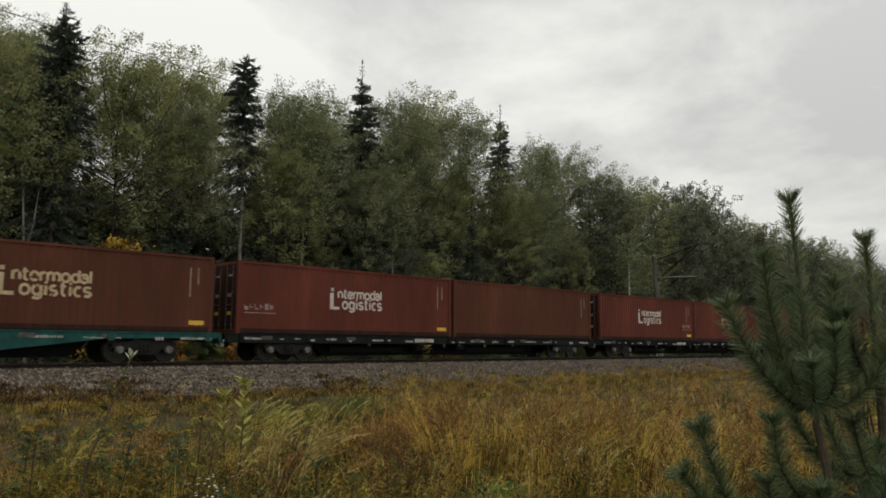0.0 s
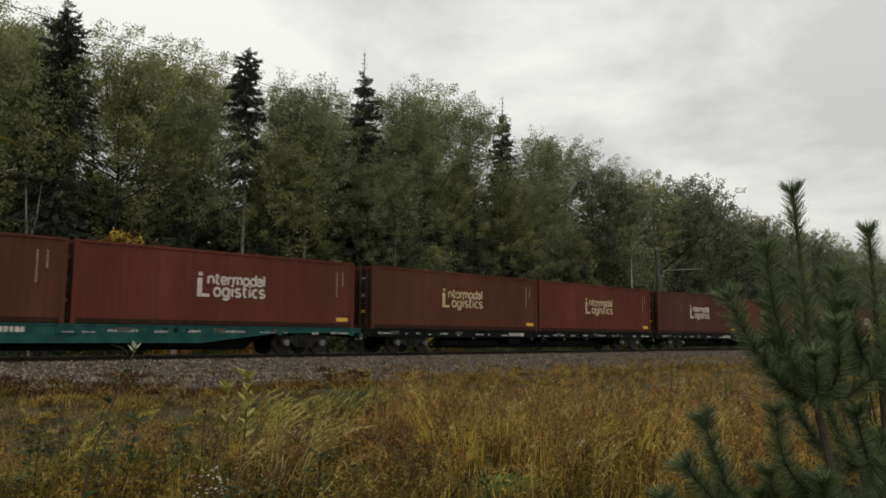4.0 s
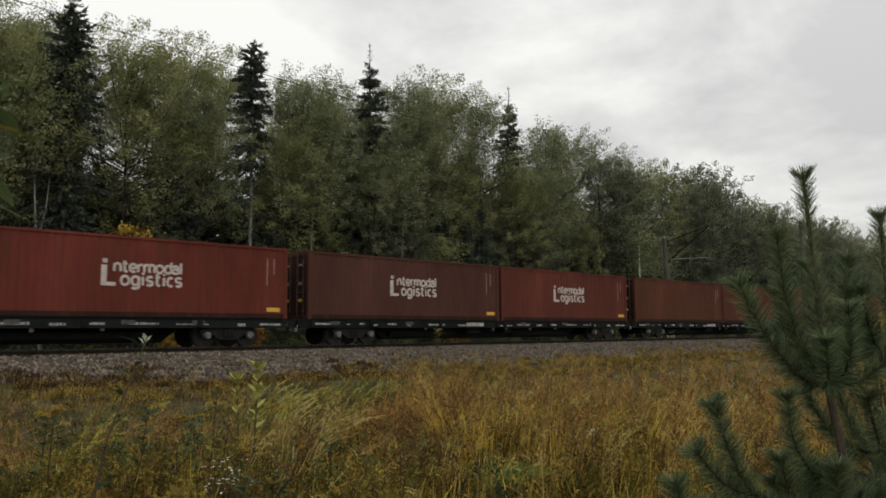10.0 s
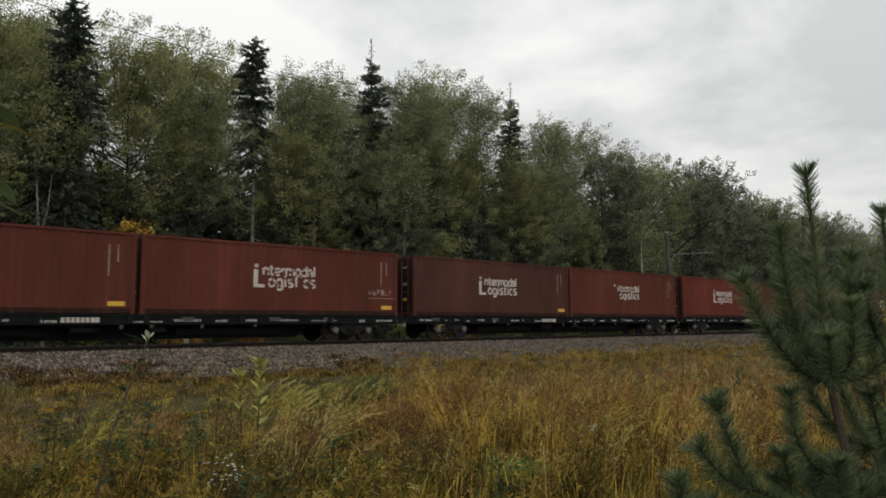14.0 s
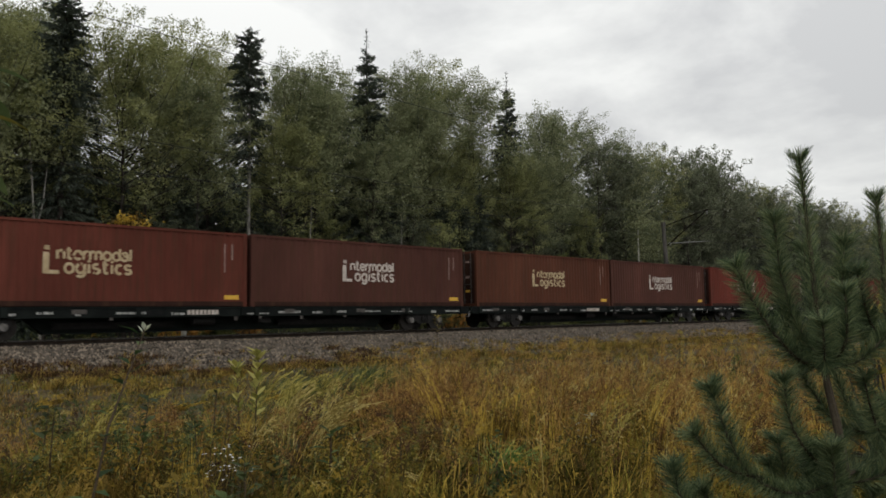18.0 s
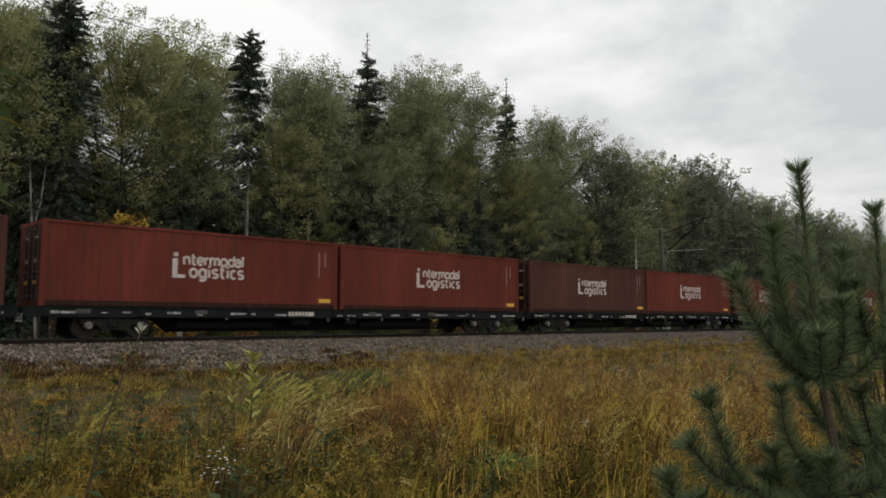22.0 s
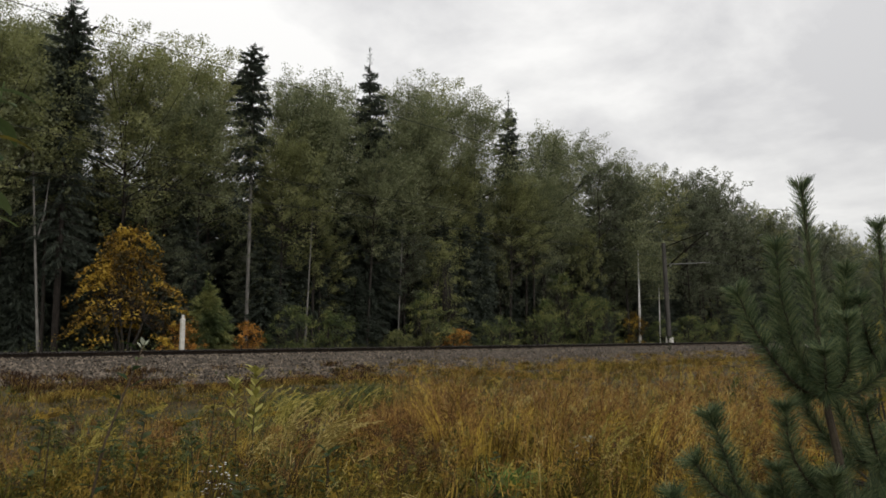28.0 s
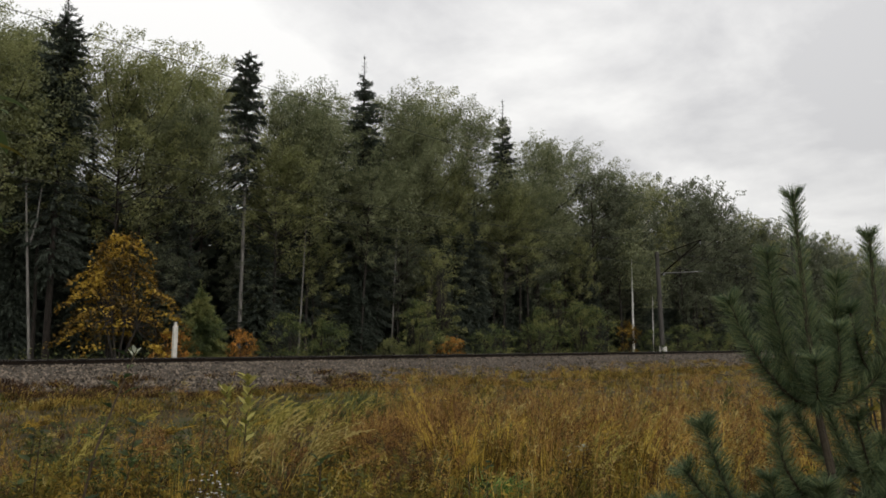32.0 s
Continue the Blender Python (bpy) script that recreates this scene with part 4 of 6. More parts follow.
def put_tree(name, meshes, x, y, label, category, group, scale=1.0, turn=0.0, wide=None):
    """One tree from shared meshes, standing on the ground."""
    th = new(name)
    th.matrix_basis = pose(x, y, ground_z(x, y) - 0.08, 0, 0, turn)
    w = wide or scale
    th.scale = (w, w, scale)
    for nm, me in zip(("trunk", "crown"), meshes):
        o = new(nm, me)
        o.parent = th
    return tagged(th, label, category, group)


ASPENS = [broadleaf(20.0, 8.4, 0.44, 11, M_LEAF, M_BARK), broadleaf(20.0, 7.4, 0.48, 12, M_LEAF, M_BARK, lean=0.02),
          broadleaf(20.0, 9.0, 0.40, 13, M_LEAFY, M_BARK, 58), broadleaf(20.0, 7.0, 0.48, 14, M_LEAF, M_BARK, 46, wind=0.8), broadleaf(20.0, 7.8, 0.44, 18, M_LEAF, M_BARK, wind=0.7)]
PLAIN = [broadleaf(20.0, 9.2, 0.30, 15, M_LEAF_DIM, M_BARK, 44, 6, 46, 0.25), broadleaf(20.0, 8.4, 0.34, 16, M_LEAF_DIM, M_BARK, 42, 6, 46, 0.25, wind=0.7),
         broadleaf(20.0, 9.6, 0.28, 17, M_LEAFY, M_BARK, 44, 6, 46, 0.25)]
SPRUCES = [spruce(20.0, 4.6, 0.25, 21, size=0.30, power=0.42, dense=0.8, sparse_from=0.5), spruce(20.0, 2.9, 0.58, 22, size=0.26, power=0.34, dense=1.6, dead=0.5, spire=0.45, sparse_from=0.45),
           spruce(20.0, 6.4, 0.04, 23, size=0.55, power=0.7, dense=0.2, twigs=False), spruce(20.0, 5.0, 0.12, 24, size=0.27, power=0.62, dense=1.05, spire=1.5)]

# x, y and height of the trees that stand out of the forest edge
for x, y, top, k in ((11.82, 39.5, 18.5, 0), (31.95, 41, 21.5, 3), (47.8, 42, 22.1, 3)):
    put_tree("spruce_tree", SPRUCES[k], x, y, "tall dark spruce standing at the forest edge", "spruce tree", "spruces of the forest edge", top / 20, 40 * x)
put_tree("spruce_tree", SPRUCES[1], 22.3, 40.0, "tall spruce with a long bare pale trunk", "spruce tree", "spruces of the forest edge", 18.9 / 20, 10)
EDGE = [(8.6, 40.2, 17.2), (10.1, 43, 18.6), (12.1, 46, 19.5), (15.0, 40.5, 17.9), (18.3, 43, 19.1), (22.5, 46, 19.9), (26.4, 42, 18.8), (30.4, 45, 20.1), (35.6, 41.5, 20.5),
        (41.3, 45, 22.3), (43.0, 41.5, 21.0), (52.4, 42, 20.4), (59.3, 44, 21.2), (61.8, 41, 19.0), (69.3, 42, 19.0), (76.3, 41.5, 19.9), (80.0, 42, 20.5), (83.0, 41.5, 20.2), (85.7, 42, 19.9),
        (94.7, 42, 18.3), (102.4, 42, 18.1), (120.8, 42, 18.4), (137.0, 42, 17.8), (30.7, 39.2, 13.6), (45.2, 39.7, 14.2), (50.0, 40.2, 15.5)]
for i, (x, y, top) in enumerate(EDGE):
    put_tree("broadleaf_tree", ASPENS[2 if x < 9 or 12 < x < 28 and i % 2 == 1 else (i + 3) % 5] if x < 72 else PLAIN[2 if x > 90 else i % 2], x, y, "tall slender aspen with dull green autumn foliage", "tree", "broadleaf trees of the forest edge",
             top / 20, (i * 37) % 50 - 25)


# directions in which the forest edge stands open before the spruces
OPEN = ((0.34, 0.395), (0.53, 0.58), (0.765, 0.795), (1.12, 1.155))


def canopy(x):
    """Height of the forest's top over the stretch x."""
    return float(np.interp(x, [0, 12, 25, 40, 55, 62, 70, 86, 100, 140, 300], [17.5, 18, 18.6, 20.8, 20.2, 18.8, 18.6, 19.4, 17.8, 17.4, 17]))


def forest():
    rng = random.Random(9)
    x = -9.0
    i = 0
    while x < 150:
        y = rng.uniform(39.5, 43.5)
        if any(a < x / y < b for a, b in OPEN):
            x += 1.0
            continue
        top = canopy(x) * (rng.uniform(0.70, 0.93) if x < 58 else rng.uniform(0.84, 0.97))
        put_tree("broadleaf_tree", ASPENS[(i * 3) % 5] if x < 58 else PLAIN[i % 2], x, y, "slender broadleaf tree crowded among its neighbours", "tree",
                 "broadleaf trees of the forest edge", top / 20, (i * 61) % 60 - 30)
        x += rng.uniform(2.8, 4.4) if x < 58 else rng.uniform(2.2, 3.2)
        i += 1
    x = -14.0
    while x < 230:
        y = rng.uniform(45, 51)
        if any(a < x / y < b for a, b in OPEN):
            x += 1.0
            continue
        top = canopy(x) * rng.uniform(0.68, 0.86)
        if rng.random() < 0.3:
            put_tree("spruce_tree", SPRUCES[2], x, y, "dark spruce inside the forest", "spruce tree", "trees inside the forest", top * 0.9 / 20, 50 * i)
        else:
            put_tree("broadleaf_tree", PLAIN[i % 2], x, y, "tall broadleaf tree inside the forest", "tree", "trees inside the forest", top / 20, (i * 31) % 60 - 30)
        x += rng.uniform(2.4, 3.6) * (1 if x < 90 else 1.3)
        i += 1
    # young trees under the canopy that fill the forest edge
    x = 17.5
    while x < 130:
        y = rng.uniform(38.6, 41.0)
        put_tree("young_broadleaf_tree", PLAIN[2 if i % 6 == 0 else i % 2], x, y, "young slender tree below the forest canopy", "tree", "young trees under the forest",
                 rng.uniform(6.5, 11) / 20, (i * 43) % 70 - 35, rng.uniform(0.42, 0.6))
        x += rng.uniform(3.2, 6.5)
        i += 1
    # young spruces that darken the forest floor
    x = -10.0
    while x < 130:
        y = rng.uniform(39.5 if x > 13 else 42.0, 46)
        put_tree("young_spruce", SPRUCES[2], x, y, "young dark spruce in the shade of the forest", "spruce tree", "young spruces under the forest",
                 rng.uniform(5, 12) / 20, 45 * i, rng.uniform(0.5, 0.75))
        x += rng.uniform(1.5, 2.6) * (1 if x < 80 else 1.8)
        i += 1
    # the depth of the forest, too dense to tell trees apart
    r = np.random.default_rng(77)
    n = 70000
    px = -40 + 400 * r.uniform(0, 1, n) ** 1.8
    py = r.uniform(52, 66, n)
    top = np.interp(px, [0, 40, 60, 100, 300], [12.0, 15.0, 17.5, 17.5, 17])
    pz = top * r.uniform(0, 1, n) ** 0.8 * (0.86 + 0.14 * np.sin(px * 1.3) * np.sin(px * 0.47 + 1))
    m2 = 60000
    px = np.concatenate([px, -20 + 200 * r.uniform(0, 1, m2) ** 1.4])
    py = np.concatenate([py, r.uniform(49, 56, m2)])
    pz = np.concatenate([pz, r.uniform(-0.5, 10.5, m2)])
    me = quads("far_woods", tri_verts(np.stack([px, py, pz - 0.3 + np.maximum(0, py - 50) * 0.06], axis=1), 1.0, r, 0.1, 1.2), M_NEEDLE, 3)
    tagged(new("far_woods", me), "dark depth of the mixed forest", "forest", kind="stuff")


forest()


def shrub(name, x, y, h, w, mat, seed, n_clump=26, n_leaf=90, size=0.13, label="", category="shrub", stems=5, low=0.1, fans=False):
    """A shrub or small tree: several stems and leaves in drooping tiers."""
    rng = np.random.default_rng(seed)
    th = new(name)
    th.location = (x, y, ground_z(x, y) - 0.03)
    out = []
    groups = [[] for _ in range(stems)]
    for i in range(n_clump):
        f = rng.uniform(0, 1) ** 0.9
        z = h * (low + (0.95 - low) * f)
        r = w * 0.5 * math.sqrt(max(0.05, 1 - (2 * (low + (1 - low) * f) - 0.85) ** 2 * 0.8)) * rng.uniform(0.25, 1.0)
        if fans:
            r = w * 0.5 * (1.05 - 0.8 * f) * rng.uniform(0.3, 1.0)
        a = rng.uniform(0, 2 * math.pi)
        c = np.array([r * math.cos(a), r * math.sin(a), z])
        groups[int(a / 6.2832 * stems) % stems].append(c)
        k = int(n_leaf * rng.uniform(0.5, 1.4))
        away, across = np.array([math.cos(a), math.sin(a), 0]), np.array([-math.sin(a), math.cos(a), 0])
        d = rng.uniform(0, 1, k) ** 0.8
        if fans:
            # a drooping fan of leaves that reaches outwards
            ln = min(1.3, 0.18 * w + 0.3) * rng.uniform(0.7, 1.3)
            p = c + away * (ln * (d - 0.35))[:, None] + across * (rng.normal(size=k) * ln * 0.3 * (1.1 - 0.6 * d))[:, None]
            p[:, 2] += rng.normal(size=k) * ln * 0.05 - 0.6 * ln * d * d + 0.15 * ln
        else:
            # a leafy shoot that rises outwards and nods at its tip
            ln = min(1.3, 0.15 * w + 0.45) * rng.uniform(0.6, 1.4)
            way = away * rng.uniform(0.35, 0.9) + across * rng.normal() * 0.3 + WIND * 0.2 + np.array([0, 0, 0.75])
            p = c + way * (ln * (d - 0.5))[:, None] + rng.normal(size=(k, 3)) * (0.15 * ln * (1.1 - 0.7 * d))[:, None]
            p[:, 2] -= 0.45 * ln * d ** 3
        out.append(p)
    for cs in groups:
        bm = bmesh.new()
        b = np.array([rng.uniform(-0.1, 0.1), rng.uniform(-0.1, 0.1), 0])
        m = np.mean(cs, axis=0) if cs else np.array([0, 0, h * 0.5])
        tube(bm, [b, b * 0.5 + m * 0.5, m], [0.008 * h + 0.008, 0.006 * h + 0.005, 0.004 * h + 0.002], 5)
        for c in cs:
            tube(bm, [b * 0.4 + m * 0.6, c], [0.004 * h + 0.003, 0.003], 4, cap=False)
        part("stem", bm, M_BARK, th)
    part("foliage", quads("foliage", leaf_verts(np.concatenate(out), size, rng, 0.5, 0.55), mat), mat, th)
    return tagged(th, label, category)


shrub("maple_tree", 14.2, 37.0, 6.6, 6.2, M_MAPLE, 51, 88, 96, 0.19, "young maple in golden yellow autumn leaf beside the track", "maple tree", 4, 0.12, fans=True)
for i, (x, y, h, w, m, label) in enumerate((
        (20.2, 36.0, 2.1, 1.7, M_ORANGE, "small shrub with glowing orange autumn leaves"),
        (16.6, 36.2, 1.9, 2.2, M_ORANGE, "low orange-brown shrub behind the white post"),
        (23.6, 37.0, 3.0, 3.4, M_SHRUB, "dark green rounded bush at the forest edge"),
        (26.0, 36.5, 2.8, 2.8, M_SHRUB, "dark green bush with small leaves"),
        (30.6, 36.3, 1.7, 2.2, M_LEAFY, "yellowish low bush at the forest edge"),
        (33.2, 36.5, 4.2, 3.6, M_SHRUB, "green bush with yellowing crown"),
        (33.0, 36.2, 2.4, 1.6, M_LEAFY, "yellow-green shoots before the bush"),
        (36.2, 38.0, 8.2, 4.2, M_LEAFY, "tall yellow-green sapling at the forest edge"),
        (35.8, 36.2, 1.8, 1.8, M_ORANGE, "low shrub with orange autumn leaves"),
        (40.8, 36.8, 2.7, 4.2, M_SHRUB, "green willow bush beside the track"),
        (45.5, 36.8, 3.0, 4.0, M_SHRUB, "green willow bush with light leaves"),
        (47.4, 37.8, 4.4, 3.4, M_SHRUB, "green willow of middle height at the forest edge"),
        (49.8, 38.2, 6.6, 3.8, M_SHRUB, "tall feathery green willow at the forest edge"),
        (52.2, 37.6, 5.0, 3.2, M_SHRUB, "green willow leaning to the track"),
        (54.0, 37.5, 4.6, 5.0, M_SHRUB, "broad green willow beside the track"),
        (58.9, 37.2, 3.4, 2.0, M_MAPLE, "yellow-orange bush below the birch"),
        (63.0, 36.5, 2.8, 4.0, M_SHRUB, "green bush beside the pole"),
        (67.5, 36.5, 3.2, 4.0, M_SHRUB, "green bush with pale leaves"),
        (73.0, 36.5, 3.0, 5.0, M_SHRUB, "green leafy bush beside the track"),
        (79.0, 36.5, 3.2, 5.0, M_SHRUB, "green bush at the forest edge"),
        (86.0, 36.5, 3.0, 5.0, M_LEAFY, "yellowish bush at the forest edge"),
        (94.0, 36.5, 3.2, 6.0, M_SHRUB, "green bush far along the track"))):
    tagged(shrub("bush", x, y, h, w, m, 60 + i, 34 + int(2.8 * w * h), 80, 0.085 + 0.006 * h, label, "bush", 5, 0.05), group="bushes of the forest edge")


put_tree("young_larch", spruce(4.5, 3.3, 0.04, 31, size=0.2, power=0.8, dense=1.6, mat=M_SHRUB), 18.2, 36.6, "small feathery light green larch beside the white post", "larch tree", "")


shrub("leafy_shrub", 5.5, 1.5, 1.85, 1.3, M_YELLOWWEED, 131, 60, 16, 0.07, "yellowing leafy shrub standing behind the pine sapling", "shrub", 5, 0.15)


def undergrowth():
    rng = np.random.default_rng(91)
    n = 26000
    x = -8 + 140 * rng.uniform(0, 1, n) ** 1.3
    y = rng.uniform(34.2, 40, n)
    z = -0.75 + rng.uniform(0, 1, n) ** 1.5 * (0.9 + 0.5 * np.sin(x * 0.9) * np.sin(x * 0.33 + 2)) * (0.5 + 0.12 * (y - 34))
    me = quads("undergrowth", leaf_verts(np.stack([x, y, z], axis=1), 0.13, rng, 0.3, 0.5), M_SHRUB)
    tagged(new("undergrowth", me), "low dark herbs and ferns at the forest edge", "undergrowth", kind="stuff")


undergrowth()


def bare_trunk(x, y, h, r, lean, bark, label, fork=0.0):
    """A thin pale trunk that shows before the dark forest, with a small high crown."""
    th = new("birch_tree")
    th.location = (x, y, ground_z(x, y) - 0.05)
    bm = bmesh.new()
    tube(bm, [(0, 0, 0), (lean * 0.4, 0, h * 0.4), (lean, 0, h)], [r, r * 0.8, r * 0.3], 8)
    if fork:
        tube(bm, [(lean * 0.4 * min(1.0, fork / 0.4), 0, h * fork), (lean * 0.4 + 0.25, 0, h * fork + 1.2), (lean * 0.4 + 0.45, 0.2, h * fork + 3.2)], [r * 0.7, r * 0.55, r * 0.25], 6)
    rng = np.random.default_rng(int(x * 10))
    part("trunk", bm, bark, th)
    c = np.array([lean, 0, h]) + np.clip(rng.normal(size=(2600, 3)), -1.6, 1.6) * np.array([0.8, 0.8, 1.6])
    part("crown", quads("crown", leaf_verts(c, 0.18, rng, 0.2, 0.75), M_LEAF), M_LEAF, th)
    return tagged(th, label, "birch tree", "pale trunks of the forest edge")


bare_trunk(59.4, 36.9, 8.8, 0.125, 0.05, M_BIRCH, "slim birch with a bright white trunk")
bare_trunk(62.6, 36.8, 7.2, 0.06, 0.1, M_BIRCH, "thin birch with a pale trunk near the pole")
bare_trunk(11.0, 39.0, 11.5, 0.075, -0.9, M_PALEBARK, "leaning grey trunk that forks high up", 0.5)
bare_trunk(25.9, 39.3, 12.0, 0.06, 0.5, M_PALEBARK, "thin grey trunk before the dark forest")
bare_trunk(33.0, 39.0, 11.0, 0.05, 0.5, M_PALEBARK, "thin grey stem among the bushes")
bare_trunk(47.5, 40.0, 13.0, 0.10, 0.2, M_BARK, "thin grey trunk before the dark forest")

# ---------------------------------------------------------------- meadow


def lie(x, y):
    """Heights of the ground at many places."""
    return np.array([ground_z(px, py) for px, py in zip(x, y)])


def tussocks(centres, count, h, spread, width, rng, bend=0.3, wind=0.12, head=0.0, head_size=0.05, stiff=0.0):
    """Grass in tussocks: blades fan out from each centre and lean with the wind; head: share of blades with a feathery seed head."""
    m = rng.integers(int(count * 0.5), int(count * 1.5) + 1, len(centres))
    idx = np.repeat(np.arange(len(centres)), m)
    n = len(idx)
    a = rng.uniform(0, 2 * np.pi, n)
    d = np.stack([np.cos(a), np.sin(a), np.zeros(n)], axis=1)
    rr = spread * np.sqrt(rng.uniform(0, 1, n))[:, None]
    p0 = centres[idx] + d * rr
    hh = ((np.zeros(len(centres)) + h)[idx] * rng.uniform(0.5, 1.35, len(centres))[idx] * rng.uniform(0.5, 1.1, n))[:, None]
    b = np.stack([np.cos(a + rng.normal(size=n) * 0.6), np.sin(a + rng.normal(size=n) * 0.6), np.zeros(n)], axis=1)
    bend_by = hh * bend * rng.uniform(0.15, 1.0, n)[:, None]
    lean = rng.normal(size=(len(centres), 3)) * np.array([0.24, 0.24, 0])
    gust = (np.array([1.0, -0.5, 0]) * wind + lean[idx]) * hh
    up = np.array([0, 0, 1.0])
    side = np.stack([-b[:, 1], b[:, 0], np.zeros(n)], axis=1)
    w = width * rng.uniform(0.6, 1.4, n)[:, None]
    p1 = p0 + up * hh * 0.55 + b * bend_by * 0.35 + gust * 0.3
    p2 = p0 + up * hh * (0.98 - 0.25 * bend * rng.uniform(0, 1, n)[:, None]) + b * bend_by + gust
    quad = np.stack([p0 - side * w, p0 + side * w, p1 + side * w * 0.85, p1 - side * w * 0.85], axis=1).reshape(-1, 3)
    tip = np.stack([p1 - side * w * 0.85, p1 + side * w * 0.85, p2], axis=1).reshape(-1, 3)
    heads = []
    if head:
        sel = np.nonzero(rng.random(n) < head)[0]
        k = len(sel)
        for j in range(9):
            u = (1.05 - 0.5 * (j / 9) * rng.uniform(0.6, 1.2, k))[:, None]
            c = p1[sel] * (1 - u) + p2[sel] * u + rng.normal(size=(k, 3)) * 0.014
            along_ = (p2[sel] - p1[sel]) / np.linalg.norm(p2[sel] - p1[sel], axis=1)[:, None] + rng.normal(size=(k, 3)) * 0.35
            ln = head_size * rng.uniform(0.6, 1.3, k)[:, None]
            s2 = np.cross(along_, rng.normal(size=(k, 3)))
            s2 /= np.linalg.norm(s2, axis=1)[:, None]
            heads.append(np.stack([c - s2 * 0.004, c + along_ * ln * 0.5 + s2 * 0.006, c + along_ * ln], axis=1).reshape(-1, 3))
    return quad, tip, heads


def grass_object(name, centres, mat, head_mat, rng, label, **kw):
    quad, tip, heads = tussocks(centres, rng=rng, **kw)
    tagged(new(name, quads(name, [quad, tip], mat, [4, 3])), label, "grass", kind="stuff")
    if heads:
        tagged(new("seed_heads", quads("seed_heads", np.concatenate(heads), head_mat, 3)), "feathery seed heads of the " + name.replace("_", " "), "grass", kind="stuff")


# small open places before the plants that stand out
CLEAR = [(1.7, 5.0, 0.5), (1.95, 5.55, 0.4), (2.2, 5.8, 0.3), (4.75, 4.35, 0.38), (5.2, 4.75, 0.42), (5.6, 5.15, 0.35), (4.6, 6.5, 0.4), (4.2, 6.3, 0.35), (3.0, 5.7, 0.4)]


def scatter(n, r0, r1, rng, a0=5, a1=83, power=1.0, path=0.3, far=22.6):
    """Places over the meadow, thinner on the old cart track that runs along the railway."""
    a = np.radians(rng.uniform(a0, a1, n))
    r = r0 * (r1 / r0) ** (rng.uniform(0, 1, n) ** power)
    x, y = r * np.sin(a), r * np.cos(a)
    ok = (y < far + rng.normal(size=n) * 0.5)
    on_track = (y > 13.8) & (y < 17.6)
    ok &= ~on_track | (rng.random(n) < path)
    for cx, cy, cr in CLEAR:
        ok &= (x - cx) ** 2 + (y - cy) ** 2 > cr * cr
    x, y = x[ok], y[ok]
    return np.stack([x, y, lie(x, y) - 0.01], axis=1)


def patchy(pts, rng, low, high, scale=0.7, seed=3.0):
    """Keep the places where the one slow noise that sorts the kinds of growth lies between low and high."""
    v = np.array([noise.noise(Vector((p[0] * scale, p[1] * scale, seed))) + 0.5 * noise.noise(Vector((p[0] * scale * 2.7, p[1] * scale * 2.7, seed + 5))) for p in pts])
    v += rng.normal(size=len(pts)) * 0.09
    return pts[(v > low) & (v < high)]


def damp(pts):
    """How far a place lies in the damper, greener corner of the meadow: 0 to 1."""
    return np.clip((0.85 * pts[:, 1] - pts[:, 0]) / 2.5 + 0.5, 0, 1)


# stands in which one kind of plant crowds out the dry grass: x, y, radius
DARK_STANDS = ((8.3, 7.4, 0.4), (10.6, 7.6, 0.5), (6.3, 5.2, 0.25), (3.55, 6.95, 0.6), (3.1, 7.4, 0.5), (4.1, 7.6, 0.5), (7.05, 5.1, 0.45), (7.7, 5.3, 0.4), (2.3, 7.8, 0.5), (5.0, 6.1, 0.3), (9.6, 6.6, 0.5), (12.0, 7.4, 0.7))
RUSTY_STANDS = ((5.75, 6.9, 0.6), (6.4, 7.2, 0.7), (6.3, 6.2, 0.4), (7.0, 7.9, 0.7), (8.6, 5.9, 0.5))


def inside(pts, stands):
    """Which places lie in one of the stands."""
    hit = np.zeros(len(pts), dtype=bool)
    for x, y, r in stands:
        hit |= (pts[:, 0] - x) ** 2 + (pts[:, 1] - y) ** 2 < r * r
    return hit


def fill(stands, per, rng):
    """Places inside the stands, per of them for each square metre."""
    out = []
    for x, y, r in stands:
        n = int(per * 3.14 * r * r)
        a, q = rng.uniform(0, 6.283, n), r * np.sqrt(rng.uniform(0, 1.15, n))
        out.append(np.stack([x + q * np.cos(a), y + q * np.sin(a)], axis=1))
    c = np.concatenate(out)
    return np.stack([c[:, 0], c[:, 1], lie(c[:, 0], c[:, 1])], axis=1)


def thinned(pts, rng, share):
    return pts[rng.random(len(pts)) < share]


def tall(pts):
    """How high the growth stands: low in the damp corner and towards the cart track."""
    r = np.hypot(pts[:, 0], pts[:, 1])
    return (1 - 0.46 * damp(pts)) * np.interp(r, [8, 9.5, 12, 16, 40], [1.0, 0.85, 0.55, 0.45, 0.45])


def leaf_sprays(name, c, mat, rng, label, k, size, top, aspect, rr0=0.085):
    """Bushy weeds at the places c: small leaves up a thin stalk."""
    idx = np.repeat(np.arange(len(c)), k)
    hh = (np.zeros(len(c)) + top)[idx] * rng.uniform(0.6, 1.2, len(c))[idx]
    f = rng.uniform(0, 1, len(idx)) ** 0.75
    tilt = rng.normal(size=(len(c), 2))[idx] * 0.09
    rr = rr0 * (1.15 - f)
    p = c[idx] + np.stack([tilt[:, 0] * f + rng.normal(size=len(idx)) * rr, tilt[:, 1] * f + rng.normal(size=len(idx)) * rr, hh * f], axis=1)
    tagged(new(name, quads(name, leaf_verts(p, size, rng, 0.2, aspect), mat)), label, "weeds", kind="stuff")


